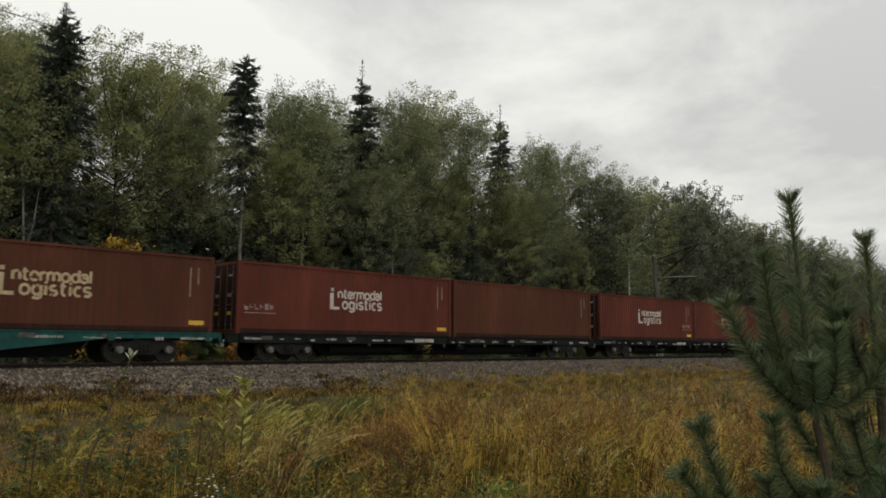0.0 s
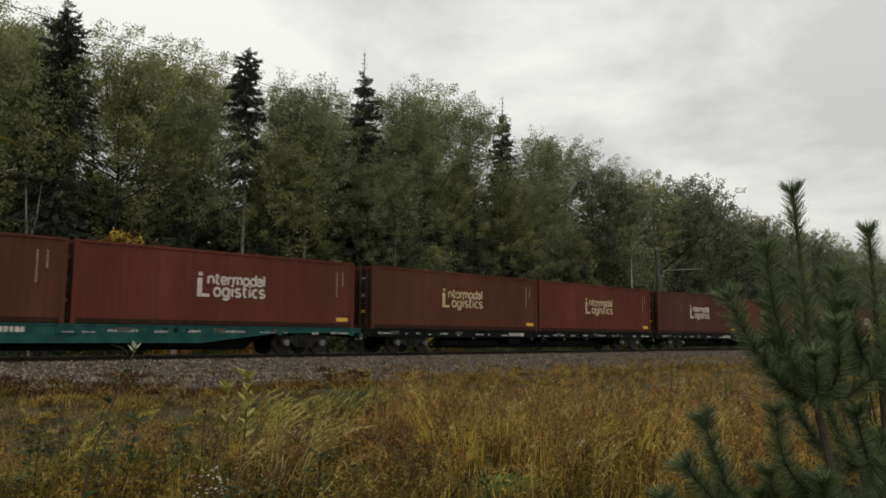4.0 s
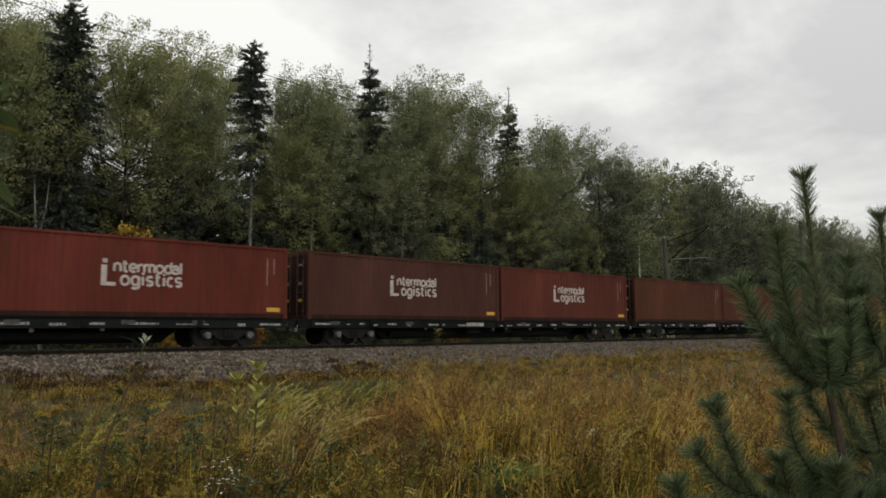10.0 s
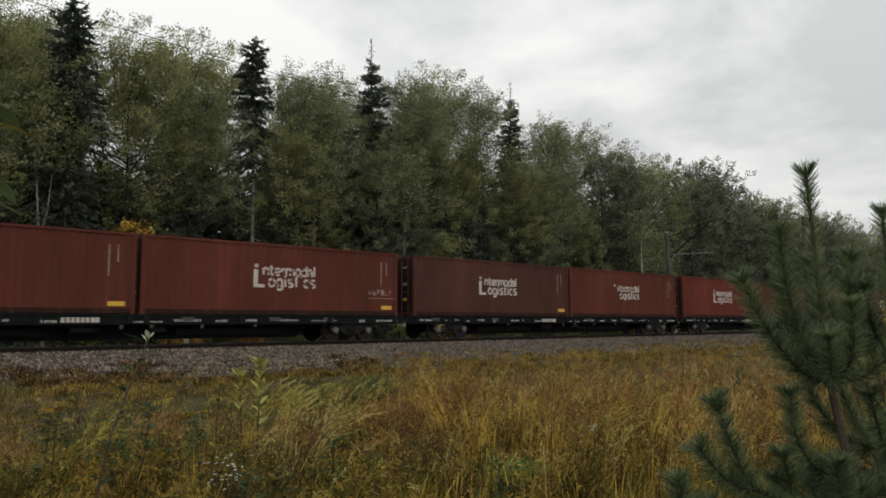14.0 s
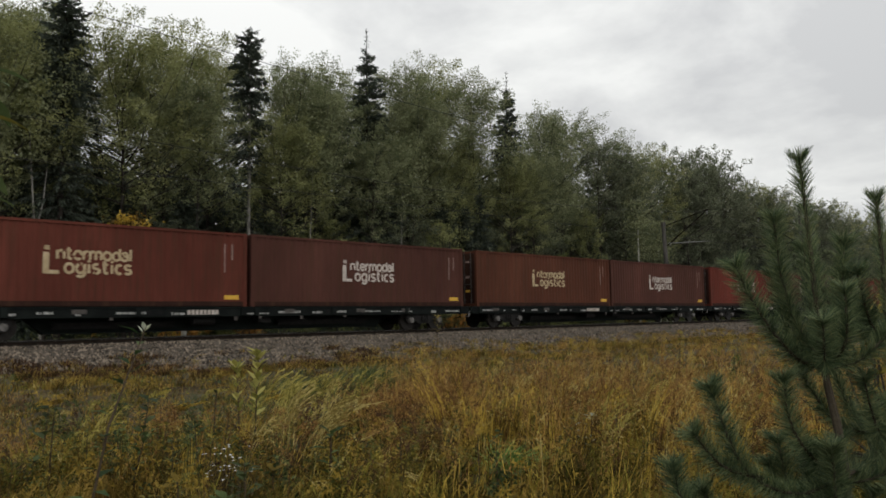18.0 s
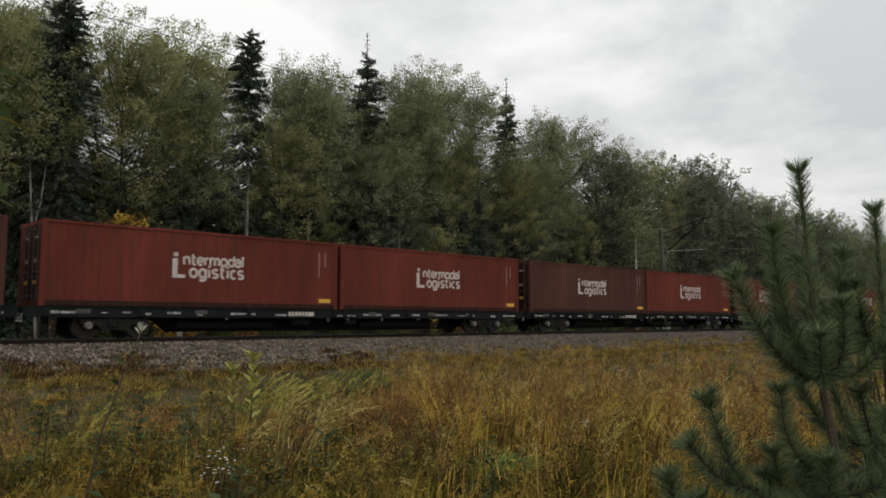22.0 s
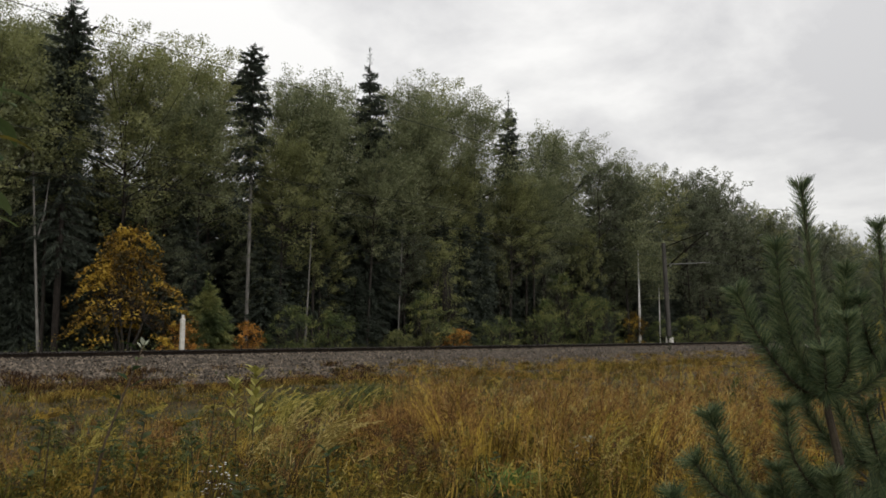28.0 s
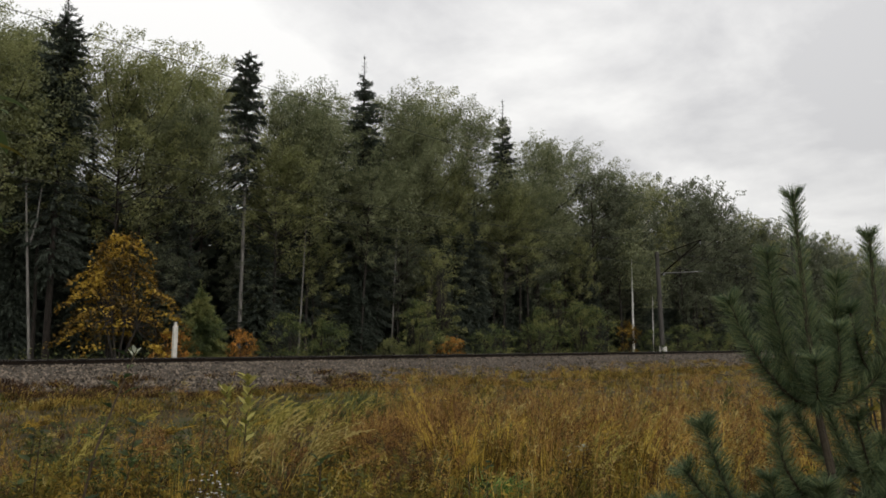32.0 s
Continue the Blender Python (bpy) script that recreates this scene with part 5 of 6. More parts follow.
def meadow():
    rng = np.random.default_rng(31)
    pts = patchy(scatter(4200, 6.0, 60, rng, power=0.9), rng, -0.06, 0.24)
    pts = thinned(pts, rng, 1 - 0.72 * damp(pts))
    pts = pts[~inside(pts, DARK_STANDS + RUSTY_STANDS)]
    pts = pts[(pts[:, 1] < 13.8) | (pts[:, 1] > 17.4) | (rng.random(len(pts)) < 0.4)]
    grass_object("golden_grass", pts, M_GOLD, M_STRAW, rng, "tall golden dry grass in leaning tussocks", count=12, h=0.85 * tall(pts), spread=0.10, width=0.0042, bend=0.45,
                 wind=0.14, head=0.22, head_size=0.05)
    pts = patchy(scatter(4200, 6.2, 60, rng, power=0.9, path=0.25), rng, 0.10, 2)
    pts = thinned(pts, rng, 1 - 0.8 * damp(pts))
    pts = np.concatenate([pts[~inside(pts, DARK_STANDS)], fill(RUSTY_STANDS, 26, rng)])
    grass_object("rusty_grass", pts, M_RUST, M_RUSTHEAD, rng, "reddish-brown dry stems standing upright in the meadow", count=14, h=0.92 * tall(pts), spread=0.15, width=0.0038,
                 bend=0.2, wind=0.06, head=0.9, head_size=0.04)
    pts = patchy(scatter(5200, 4.6, 60, rng, power=0.9, path=0.9, far=23.4), rng, -2, 0.0)
    pts = thinned(pts, rng, 0.85 - 0.1 * damp(pts))
    grass_object("green_grass", pts, M_GREEN, None, rng, "green grass tufts between the dry stems", count=18, h=0.5 * tall(pts) ** 0.6, spread=0.13, width=0.0046, bend=0.8, wind=0.12)
    pts = scatter(3000, 5.0, 60, rng, power=0.9, path=1.0, far=23.8)
    grass_object("withered_grass", pts, M_DULL, M_DULL, rng, "short withered brown grass covering the soil", count=16, h=0.36 * tall(pts) ** 0.4, spread=0.2, width=0.005, bend=0.9, wind=0.1)
    # low growth on the cart track and up to the stones
    x, y = -4 + 75 * rng.uniform(0, 1, 2600) ** 1.3, rng.uniform(14.5, 24.2, 2600)
    pts = np.stack([x, y, lie(x, y)], axis=1)
    pts = patchy(pts, rng, -0.12, 2, 0.5, 9.0)
    pts = pts[(pts[:, 1] < 14.0) | (pts[:, 1] > 17.4) | (rng.random(len(pts)) < 0.42)]
    grass_object("track_grass", pts, M_DULL, None, rng, "low brown growth on the overgrown cart track", count=22, h=0.24, spread=0.28, width=0.008, bend=0.8, wind=0.1)
    foot = (pts[:, 1] > 19.0) & (pts[:, 0] < 18)
    grass_object("foot_litter", np.concatenate([pts[foot], pts[foot] + np.array([0.3, 0.25, 0.0])]), M_DARKSEED, None, rng, "dark brown withered weeds at the foot of the ballast", count=26, h=0.22,
                 spread=0.3, width=0.011, bend=0.9, wind=0.1)
    pts = pts[~foot]
    leaf_sprays("track_weeds", thinned(pts, rng, 0.6), M_OLIVE, rng, "low olive weeds on the overgrown cart track", 26, 0.07, 0.24, 0.4, 0.2)


def near_fill():
    """Low grass and weeds at the near edge of the meadow."""
    rng = np.random.default_rng(36)
    pts = scatter(900, 4.4, 7.5, rng)
    grass_object("low_grass", pts, M_DULL, None, rng, "low withered grass at the near edge of the meadow", count=20, h=0.36, spread=0.16, width=0.0045, bend=0.9, wind=0.1)
    pts = thinned(scatter(700, 4.4, 8.0, rng), rng, 0.5)
    grass_object("low_green_grass", pts, M_GREEN, None, rng, "low green grass at the near edge of the meadow", count=18, h=0.4, spread=0.12, width=0.0045, bend=0.8, wind=0.1)
    pts = patchy(scatter(260, 4.6, 7.6, rng, a0=38), rng, 0.0, 2)
    grass_object("low_golden_grass", pts, M_GOLD, None, rng, "golden stems at the near edge of the meadow", count=9, h=0.6, spread=0.1, width=0.0036, bend=0.5, wind=0.12)
    leaf_sprays("low_weeds", scatter(900, 4.6, 8.0, rng), M_OLIVE, rng, "low olive-brown weeds at the near edge of the meadow", 22, 0.05, 0.42, 0.35, 0.08)


def herbs():
    """Leafy weeds in patches."""
    rng = np.random.default_rng(33)
    for name, mat, n, k, size, top, low, high, dry, label in (
            ("leafy_weeds", M_HERB, 3000, 26, 0.06, 0.5, -2, -0.08, 0.5, "dark green leafy weeds among the grass"),
            ("olive_weeds", M_OLIVE, 4200, 26, 0.044, 0.62, -0.3, 0.12, 0.2, "olive-brown bushy weeds among the grass"),
            ("rusty_weeds", M_RUSTHEAD, 3000, 34, 0.028, 0.84, 0.10, 2, 0.0, "clouds of fine rusty seed stems among the grass"),
            ("yellow_weeds", M_YELLOWWEED, 3200, 24, 0.052, 0.6, -0.12, 0.04, 0.0, "yellow-green leafy weeds among the grass")):
        c = patchy(scatter(n, 5.8, 45, rng, power=0.9, path=0.6), rng, low, high)
        c = thinned(c, rng, 1 - dry + dry * damp(c))
        if name == "rusty_weeds":
            c = np.concatenate([c[~inside(c, DARK_STANDS)], fill(RUSTY_STANDS, 22, rng)])
        elif name == "leafy_weeds":
            c = np.concatenate([c, fill(DARK_STANDS, 20, rng)])
        elif name == "yellow_weeds":
            c = c[~inside(c, RUSTY_STANDS)]
            c = thinned(c, rng, 1 - 0.55 * damp(c))
        leaf_sprays(name, c, mat, rng, label, k, size, top * tall(c) ** 0.7, 0.32)


def short_grass():
    """The rest of the clearing: short grass on all sides."""
    rng = np.random.default_rng(39)
    x, y = rng.uniform(-28, 34, 3200), rng.uniform(-26, 23, 3200)
    near = rng.normal(size=(700, 2)) * 3.2
    x, y = np.concatenate([x, near[:, 0], rng.uniform(3.4, 5.6, 120)]), np.concatenate([y, near[:, 1], rng.uniform(3.2, 5.2, 120)])
    ok = np.hypot(x, y) > 0.7
    pts = np.stack([x[ok], y[ok], lie(x[ok], y[ok])], axis=1)
    half = len(pts) // 2
    grass_object("short_grass", pts[:half], M_DULL, None, rng, "short withered grass of the clearing", count=10, h=0.18, spread=0.22, width=0.008, bend=0.8, wind=0.1)
    grass_object("short_green_grass", pts[half:], M_GREEN, None, rng, "short green grass of the clearing", count=10, h=0.17, spread=0.2, width=0.008, bend=0.8, wind=0.1)


meadow()
short_grass()
near_fill()
herbs()


def dirt_track():
    bm = bmesh.new()
    rows_ = []
    for i in range(70):
        x = -20 + 2.0 * i
        rows_.append([bm.verts.new((x, y + 0.25 * math.sin(x * 0.4 + y), ground_z(x, y + 0.25 * math.sin(x * 0.4 + y)) + dz))
                      for y, dz in ((13.7, -0.12), (14.4, 0.03), (15.8, 0.04), (17.2, 0.03), (17.9, -0.12))])
    for a, b in zip(rows_, rows_[1:]):
        for j in range(4):
            bm.faces.new((a[j], b[j], b[j + 1], a[j + 1]))
    return tagged(part("dirt_track", bm, M_DIRT), "pale overgrown gravel cart track beside the railway", "dirt track", kind="structure")


dirt_track()


def tall_weed(x, y, h, lean, mat, seed, label, leaf=0.11, n=16, top_leaves=6, width=0.3, from_=0.25, top=None, up=0.1):
    """A single weed: stem, long leaves up the stem, a bunch at the top."""
    rng = random.Random(seed)
    th = new("tall_weed")
    th.location = (x, y, ground_z(x, y) - 0.02)
    bm = bmesh.new()
    path = [(0, 0, 0), (lean[0] * 0.35, lean[1] * 0.35, h * 0.5), (lean[0], lean[1], h)]
    tube(bm, path, [0.014, 0.010, 0.005] if top else [0.010, 0.008, 0.004], 6)
    part("stem", bm, M_WEEDSTEM, th)
    for i in range(n + top_leaves):
        f = from_ + (1 - from_) * i / n if i < n else rng.uniform(0.93, 1.0)
        f = min(f, 1.0)
        base = Vector((lean[0] * f ** 1.5, lean[1] * f ** 1.5, h * f))
        a = i * 2.4 + rng.uniform(-0.4, 0.4)
        ln = leaf * rng.uniform(0.7, 1.2) * (0.6 if top and i >= n else 1)
        d = Vector((math.cos(a), math.sin(a), rng.uniform(0.9, 1.8) if top and i >= n else rng.uniform(up, up + 0.7)))
        d.normalize()
        sd = d.cross(Vector((0, 0, 1))).normalized() * ln * width * 0.5
        droop = Vector((0, 0, -ln * 0.2))
        bm = bmesh.new()
        q = [base, base + d * ln * 0.45 + sd, base + d * ln + droop, base + d * ln * 0.45 - sd, base + d * ln * 0.5 - Vector((0, 0, ln * 0.05))]
        v = [bm.verts.new(p) for p in q]
        bm.faces.new((v[0], v[1], v[4]))
        bm.faces.new((v[1], v[2], v[4]))
        bm.faces.new((v[2], v[3], v[4]))
        bm.faces.new((v[3], v[0], v[4]))
        part("leaf", bm, top if top and i >= n else mat, th)
    return tagged(th, label, "weed", "tall weeds of the meadow")


tall_weed(1.95, 5.75, 1.46, (0.55, 0.35), M_WEEDLEAF, 1, "tall leaning weed with drooping leaves and a pale top", 0.22, 18, 5, 0.34, from_=0.1, top=M_PALELEAF)
tall_weed(4.0, 7.0, 1.15, (0.04, 0.0), M_PALEWEED, 2, "pale yellow-green weed with broad upright leaves", 0.17, 26, 10, 0.42, from_=0.45, up=0.7)
tall_weed(4.22, 7.7, 1.02, (-0.04, 0.02), M_PALEWEED, 3, "pale yellow-green weed beside a taller one", 0.15, 20, 8, 0.4, from_=0.45, up=0.7)
tall_weed(4.0, 7.9, 0.9, (0.05, 0.0), M_HERB, 4, "slender green weed in the dry grass", 0.15, 16, 5, 0.25)
tall_weed(16.4, 9.2, 1.1, (0.1, 0.0), M_YELLOWWEED, 6, "yellow-green weed standing in rusty grass", 0.2, 16, 6, 0.3)
tall_weed(20.2, 21.6, 1.5, (0.1, 0.0), M_STRAW, 7, "dry pale weed stalk before the ballast", 0.3, 26, 12, 0.2)
tall_weed(38.0, 21.8, 1.3, (0.1, 0.0), M_HERB, 8, "dark weed stalk at the foot of the ballast", 0.35, 26, 12, 0.3)
tall_weed(2.3, 8.0, 0.7, (0.05, 0.0), M_HERB, 9, "broad-leaved dark green weed in the grass", 0.2, 14, 6, 0.45)
tall_weed(5.9, 4.25, 0.55, (0.05, 0.0), M_PALELEAF, 11, "silvery pale weed at the near edge of the meadow", 0.1, 12, 5, 0.3)
tall_weed(6.1, 4.5, 0.5, (-0.05, 0.03), M_PALELEAF, 12, "silvery pale weed beside another", 0.09, 10, 4, 0.3)
tall_weed(2.9, 7.2, 0.75, (0.1, 0.0), M_HERB, 10, "broad-leaved green weed near the tall stalk", 0.2, 14, 6, 0.45)


tall_weed(1.98, 6.7, 0.78, (0.03, 0.0), M_YELLOWWEED, 13, "yellow bushy weed in the damp grass", 0.1, 64, 10, 0.3, from_=0.08)
tall_weed(1.47, 6.35, 0.75, (0.02, 0.0), M_RUSTHEAD, 14, "rust-red withered weed in the damp grass", 0.1, 56, 10, 0.3, from_=0.1)


def broad_weeds():
    """Low broad-leaved weeds in the damp, greener corner of the meadow."""
    rng = np.random.default_rng(83)
    spots = scatter(26, 5.3, 8.5, rng, a0=14, a1=36)
    for i, p in enumerate(spots):
        m, words = ((M_HERB, "dark green"), (M_WEEDLEAF, "deep green"), (M_OLIVE, "withered olive-brown"), (M_YELLOWWEED, "yellowing"))[i % 4]
        tall_weed(p[0], p[1], rng.uniform(0.32, 0.62), (rng.normal() * 0.06, rng.normal() * 0.06), m, 200 + i, "%s broad-leaved weed in the damp grass" % words,
                  rng.uniform(0.1, 0.19), int(rng.integers(12, 19)), 4, rng.uniform(0.28, 0.5), from_=0.2, up=0.2)


broad_weeds()


def dry_stalks():
    """Single dried stalks with side twigs and seed clusters that stand out of the grass."""
    rng = np.random.default_rng(57)
    for name, mat, n, h, twig, seeds, a0, label in (
            ("pale_stalks", M_STRAW, 60, 0.8, 0.08, 5, 30, "single pale dried stalks with small side twigs"),
            ("dark_stalks", M_DARKSEED, 130, 0.8, 0.14, 9, 8, "dark brown dried stalks with seed clusters"),
            ("rusty_stalks", M_RUST, 170, 0.95, 0.12, 7, 38, "tall rusty stalks with fine seed clusters"),
            ("green_stalks", M_HERB, 110, 0.6, 0.10, 9, 8, "green weed stalks with small drooping leaves")):
        c = scatter(n, 5.4, 13, rng, a0=a0)
        strips, grains = [], []
        for p in c:
            top = h * rng.uniform(0.6, 1.15)
            lean = rng.normal(size=2) * 0.16 + np.array([0.08, -0.06])
            path = [p + np.array([lean[0] * u * u, lean[1] * u * u, top * u]) for u in np.linspace(0, 1, 6)]
            w = rng.uniform(0.002, 0.0038)
            for i, (a, b) in enumerate(zip(path, path[1:])):
                s1 = np.array([0.72, -0.69, 0]) * w * (1 - 0.13 * i)
                strips.append([a - s1, a + s1, b + s1, b - s1])
            for j in range(int(rng.integers(7, 13))):
                u = rng.uniform(0.4, 1.0)
                b0 = p + np.array([lean[0] * u * u, lean[1] * u * u, top * u])
                d = rng.normal(size=3) * np.array([1, 1, 0.3]) + np.array([0, 0, 0.8])
                d *= twig * rng.uniform(0.5, 1.2) / np.linalg.norm(d)
                strips.append([b0 - 0.0015, b0 + 0.0015, b0 + d + 0.001, b0 + d - 0.001])
                for k in range(seeds):
                    g0 = b0 + d * rng.uniform(0.3, 1.05) + rng.normal(size=3) * 0.008
                    g1 = d * 0.12 + rng.normal(size=3) * 0.012
                    g2 = np.cross(g1, rng.normal(size=3))
                    g2 *= 0.005 / (np.linalg.norm(g2) + 1e-6)
                    grains.append([g0, g0 + g1 + g2, g0 + g1 * 2])
        me = quads(name, [np.array(strips).reshape(-1, 3), np.array(grains).reshape(-1, 3)], mat, [4, 3])
        tagged(new(name, me), label, "dried stalks", kind="stuff")


dry_stalks()


def green_patch():
    """Damp hollows where the grass is still fresh green."""
    rng = np.random.default_rng(61)
    c = np.concatenate([rng.normal(size=(26, 2)) * np.array([0.55, 0.4]) + np.array(q) for q in ((9.0, 11.6), (10.6, 13.4), (8.0, 12.2))])
    pts = np.stack([c[:, 0], c[:, 1], lie(c[:, 0], c[:, 1])], axis=1)
    grass_object("fresh_grass", pts, M_HERB, None, rng, "patches of fresh green grass in the damp hollows", count=34, h=0.5, spread=0.14, width=0.0055, bend=1.1, wind=0.25)


green_patch()


def weed_clumps():
    """Bushy mounds of weeds that break up the grass."""
    kinds = [("olive-brown bushy weed mound in the meadow", M_OLIVE, 0.045, 0.35), ("dark green bushy weed mound in the meadow", M_HERB, 0.06, 0.4),
             ("rusty bushy weed mound with fine seed stems", M_RUSTHEAD, 0.03, 0.3), ("yellow-green bushy weed mound in the meadow", M_YELLOWWEED, 0.05, 0.32)]
    rng = np.random.default_rng(71)
    spots = scatter(64, 5.6, 17, rng, a0=8, a1=70, power=0.8, path=0.5)
    wet = damp(spots)
    for i, p in enumerate(spots):
        kind = int(rng.choice((0, 1, 1, 3))) if rng.random() < 0.25 + 0.6 * wet[i] else int(rng.choice((0, 2, 2, 3)))
        label, mat, size, aspect = kinds[kind]
        r, h = rng.uniform(0.16, 0.36), rng.uniform(0.4, 0.72) * (1 - 0.25 * wet[i])
        leaves = []
        for j in range(int(rng.integers(7, 12))):
            a, q = rng.uniform(0, 6.28), r * math.sqrt(rng.uniform(0, 1))
            tip = np.array([q * math.cos(a), q * math.sin(a), h * (1 - 0.5 * (q / r) ** 2) * rng.uniform(0.8, 1.2)])
            root = tip * np.array([0.35, 0.35, 0])
            u = rng.uniform(0.25, 1.03, 42)[:, None]
            leaves.append(root + (tip - root) * u + rng.normal(size=(42, 3)) * 0.055 * (1.25 - u * 0.8))
        th = new("weed_clump")
        th.location = p
        bm = bmesh.new()
        tube(bm, [(0, 0, 0), (0.02, 0, h * 0.5), (0.03, 0.02, h * 0.95)], [0.006, 0.005, 0.003], 5)
        part("stem", bm, M_WEEDSTEM, th)
        part("foliage", quads("foliage", leaf_verts(np.concatenate(leaves), size, rng, 0.2, aspect), mat), mat, th)
        tagged(th, label, "weed", "weed mounds of the meadow")


weed_clumps()


def white_flowers():
    rng = np.random.default_rng(8)
    th = new("white_flowers")
    th.location = (3.15, 6.0, ground_z(3.15, 6.0))
    for i in range(46):
        x, y = rng.normal() * 0.12, rng.normal() * 0.08
        z = 0.26 + rng.uniform(-0.16, 0.14)
        bm = bmesh.new()
        tube(bm, [(x * 0.4, y * 0.4, 0), (x * 0.8, y * 0.8, z * 0.6), (x, y, z)], [0.003, 0.002, 0.0015], 4)
        part("stalk", bm, M_WEEDSTEM, th)
        bm = bmesh.new()
        c = bm.verts.new((x, y, z + 0.004))
        ring = [bm.verts.new((x + 0.012 * math.cos(k * 0.7854), y + 0.012 * math.sin(k * 0.7854), z + 0.002 * (k % 2))) for k in range(8)]
        for k in range(8):
            bm.faces.new((c, ring[k], ring[(k + 1) % 8]))
        part("flower", bm, M_PETAL, th)
    return tagged(th, "clump of small white daisy-like flowers in the grass", "flowers")


white_flowers()


def green_tussock():
    rng = np.random.default_rng(12)
    c = np.array([[5.12, 4.62, ground_z(5.12, 4.62)]])
    quad, tip, _ = tussocks(c, 240, 0.36, 0.12, 0.0065, rng, bend=1.3, wind=0.0)
    tagged(new("grass_tussock", quads("grass_tussock", [quad, tip], M_FRESH, [4, 3])), "fresh green grass tussock with arching blades", "grass tussock")
    c = np.array([[5.8, 5.4, ground_z(5.8, 5.4)], [6.1, 5.4, ground_z(6.1, 5.4)], [5.5, 5.6, ground_z(5.5, 5.6)]])
    quad, tip, heads = tussocks(c, 95, 0.8, 0.2, 0.0042, rng, bend=0.3, wind=0.08, head=0.35)
    tagged(new("golden_grass_clump", quads("golden_grass_clump", [quad, tip] + heads, M_GOLD, [4, 3] + [3] * len(heads))), "tall golden stems rising behind a green tussock", "grass")


green_tussock()


def arching_grass():
    """Clumps of pale feathery grass that the wind bends over: arching stems with one-sided drooping spikelets."""
    rng = np.random.default_rng(14)
    wind = np.array([0.72, -0.69, 0])
    clumps = [(*q, M_STRAW if q[1] < 7.35 else M_PALEGRASS) for q in ((4.3, 6.5, 9, 0.7, 0.6), (4.45, 6.7, 8, 0.55, 0.66), (4.3, 6.9, 7, 0.35, 0.7), (5.0, 7.3, 4, 0.3, 0.7), (3.6, 6.3, 3, 0.3, 0.5), (6.4, 9.4, 9, 0.5, 0.75), (5.7, 9.8, 8, 0.5, 0.75), (5.3, 8.7, 9, 0.5, 0.75), (5.9, 9.1, 9, 0.55, 0.75), (6.7, 9.0, 9, 0.5, 0.7),
                              (4.9, 8.0, 8, 0.45, 0.75), (5.5, 7.9, 7, 0.4, 0.7), (3.0, 8.8, 6, 0.35, 0.6))]
    for i, p in enumerate(scatter(46, 6.2, 15, rng, a0=14, a1=68, power=0.8)):
        clumps.append((p[0], p[1], int(rng.integers(5, 10)), rng.uniform(0.2, 0.5), rng.uniform(0.5, 0.85) * float(tall(p[None])[0]),
                       (M_RUSTHEAD, M_PALEGRASS, M_STRAW, M_RUSTHEAD, M_GOLD)[i % 5]))
    for x, y, n, reach, h, mat in clumps:
        blades, tips = [], []
        for i in range(n):
            base = np.array([x + rng.normal() * 0.07, y + rng.normal() * 0.07, ground_z(x, y)])
            way = wind * reach * rng.uniform(0.35, 1.15) + np.array([0.69, 0.72, 0]) * rng.normal() * 0.12
            top = h * rng.uniform(0.75, 1.15)
            path = [base + way * u ** 1.7 + np.array([0, 0, top * (1.35 * u - 0.35 * u ** 3)]) for u in np.linspace(0, 1, 9)]
            for a, b in zip(path, path[1:]):
                s = np.cross(b - a, (0.69, 0.72, 0.2))
                s *= 0.0034 / np.linalg.norm(s)
                blades.append([a - s, a + s, b + s, b - s])
            m = 64
            u = rng.uniform(0.45, 1.0, m)
            for w in u:
                j = min(7, int(w * 8))
                p = path[j] + (path[j + 1] - path[j]) * (w * 8 - j)
                d = path[j + 1] - path[j]
                d = d / np.linalg.norm(d) + rng.normal(size=3) * 0.32 + np.array([0, 0, -0.25])
                d *= rng.uniform(0.03, 0.06) * (1.5 - w) / 0.7
                s = np.cross(d, rng.normal(size=3))
                s *= 0.0085 / (np.linalg.norm(s) + 1e-6)
                tips.append([p, p + d * 0.6 + s, p + d])
        me = quads("feather_grass", [np.array(blades).reshape(-1, 3), np.array(tips).reshape(-1, 3)], mat, [4, 3])
        tagged(new("feather_grass", me), "pale feathery grass bent over by the wind", "grass", "feathery grass clumps")


arching_grass()


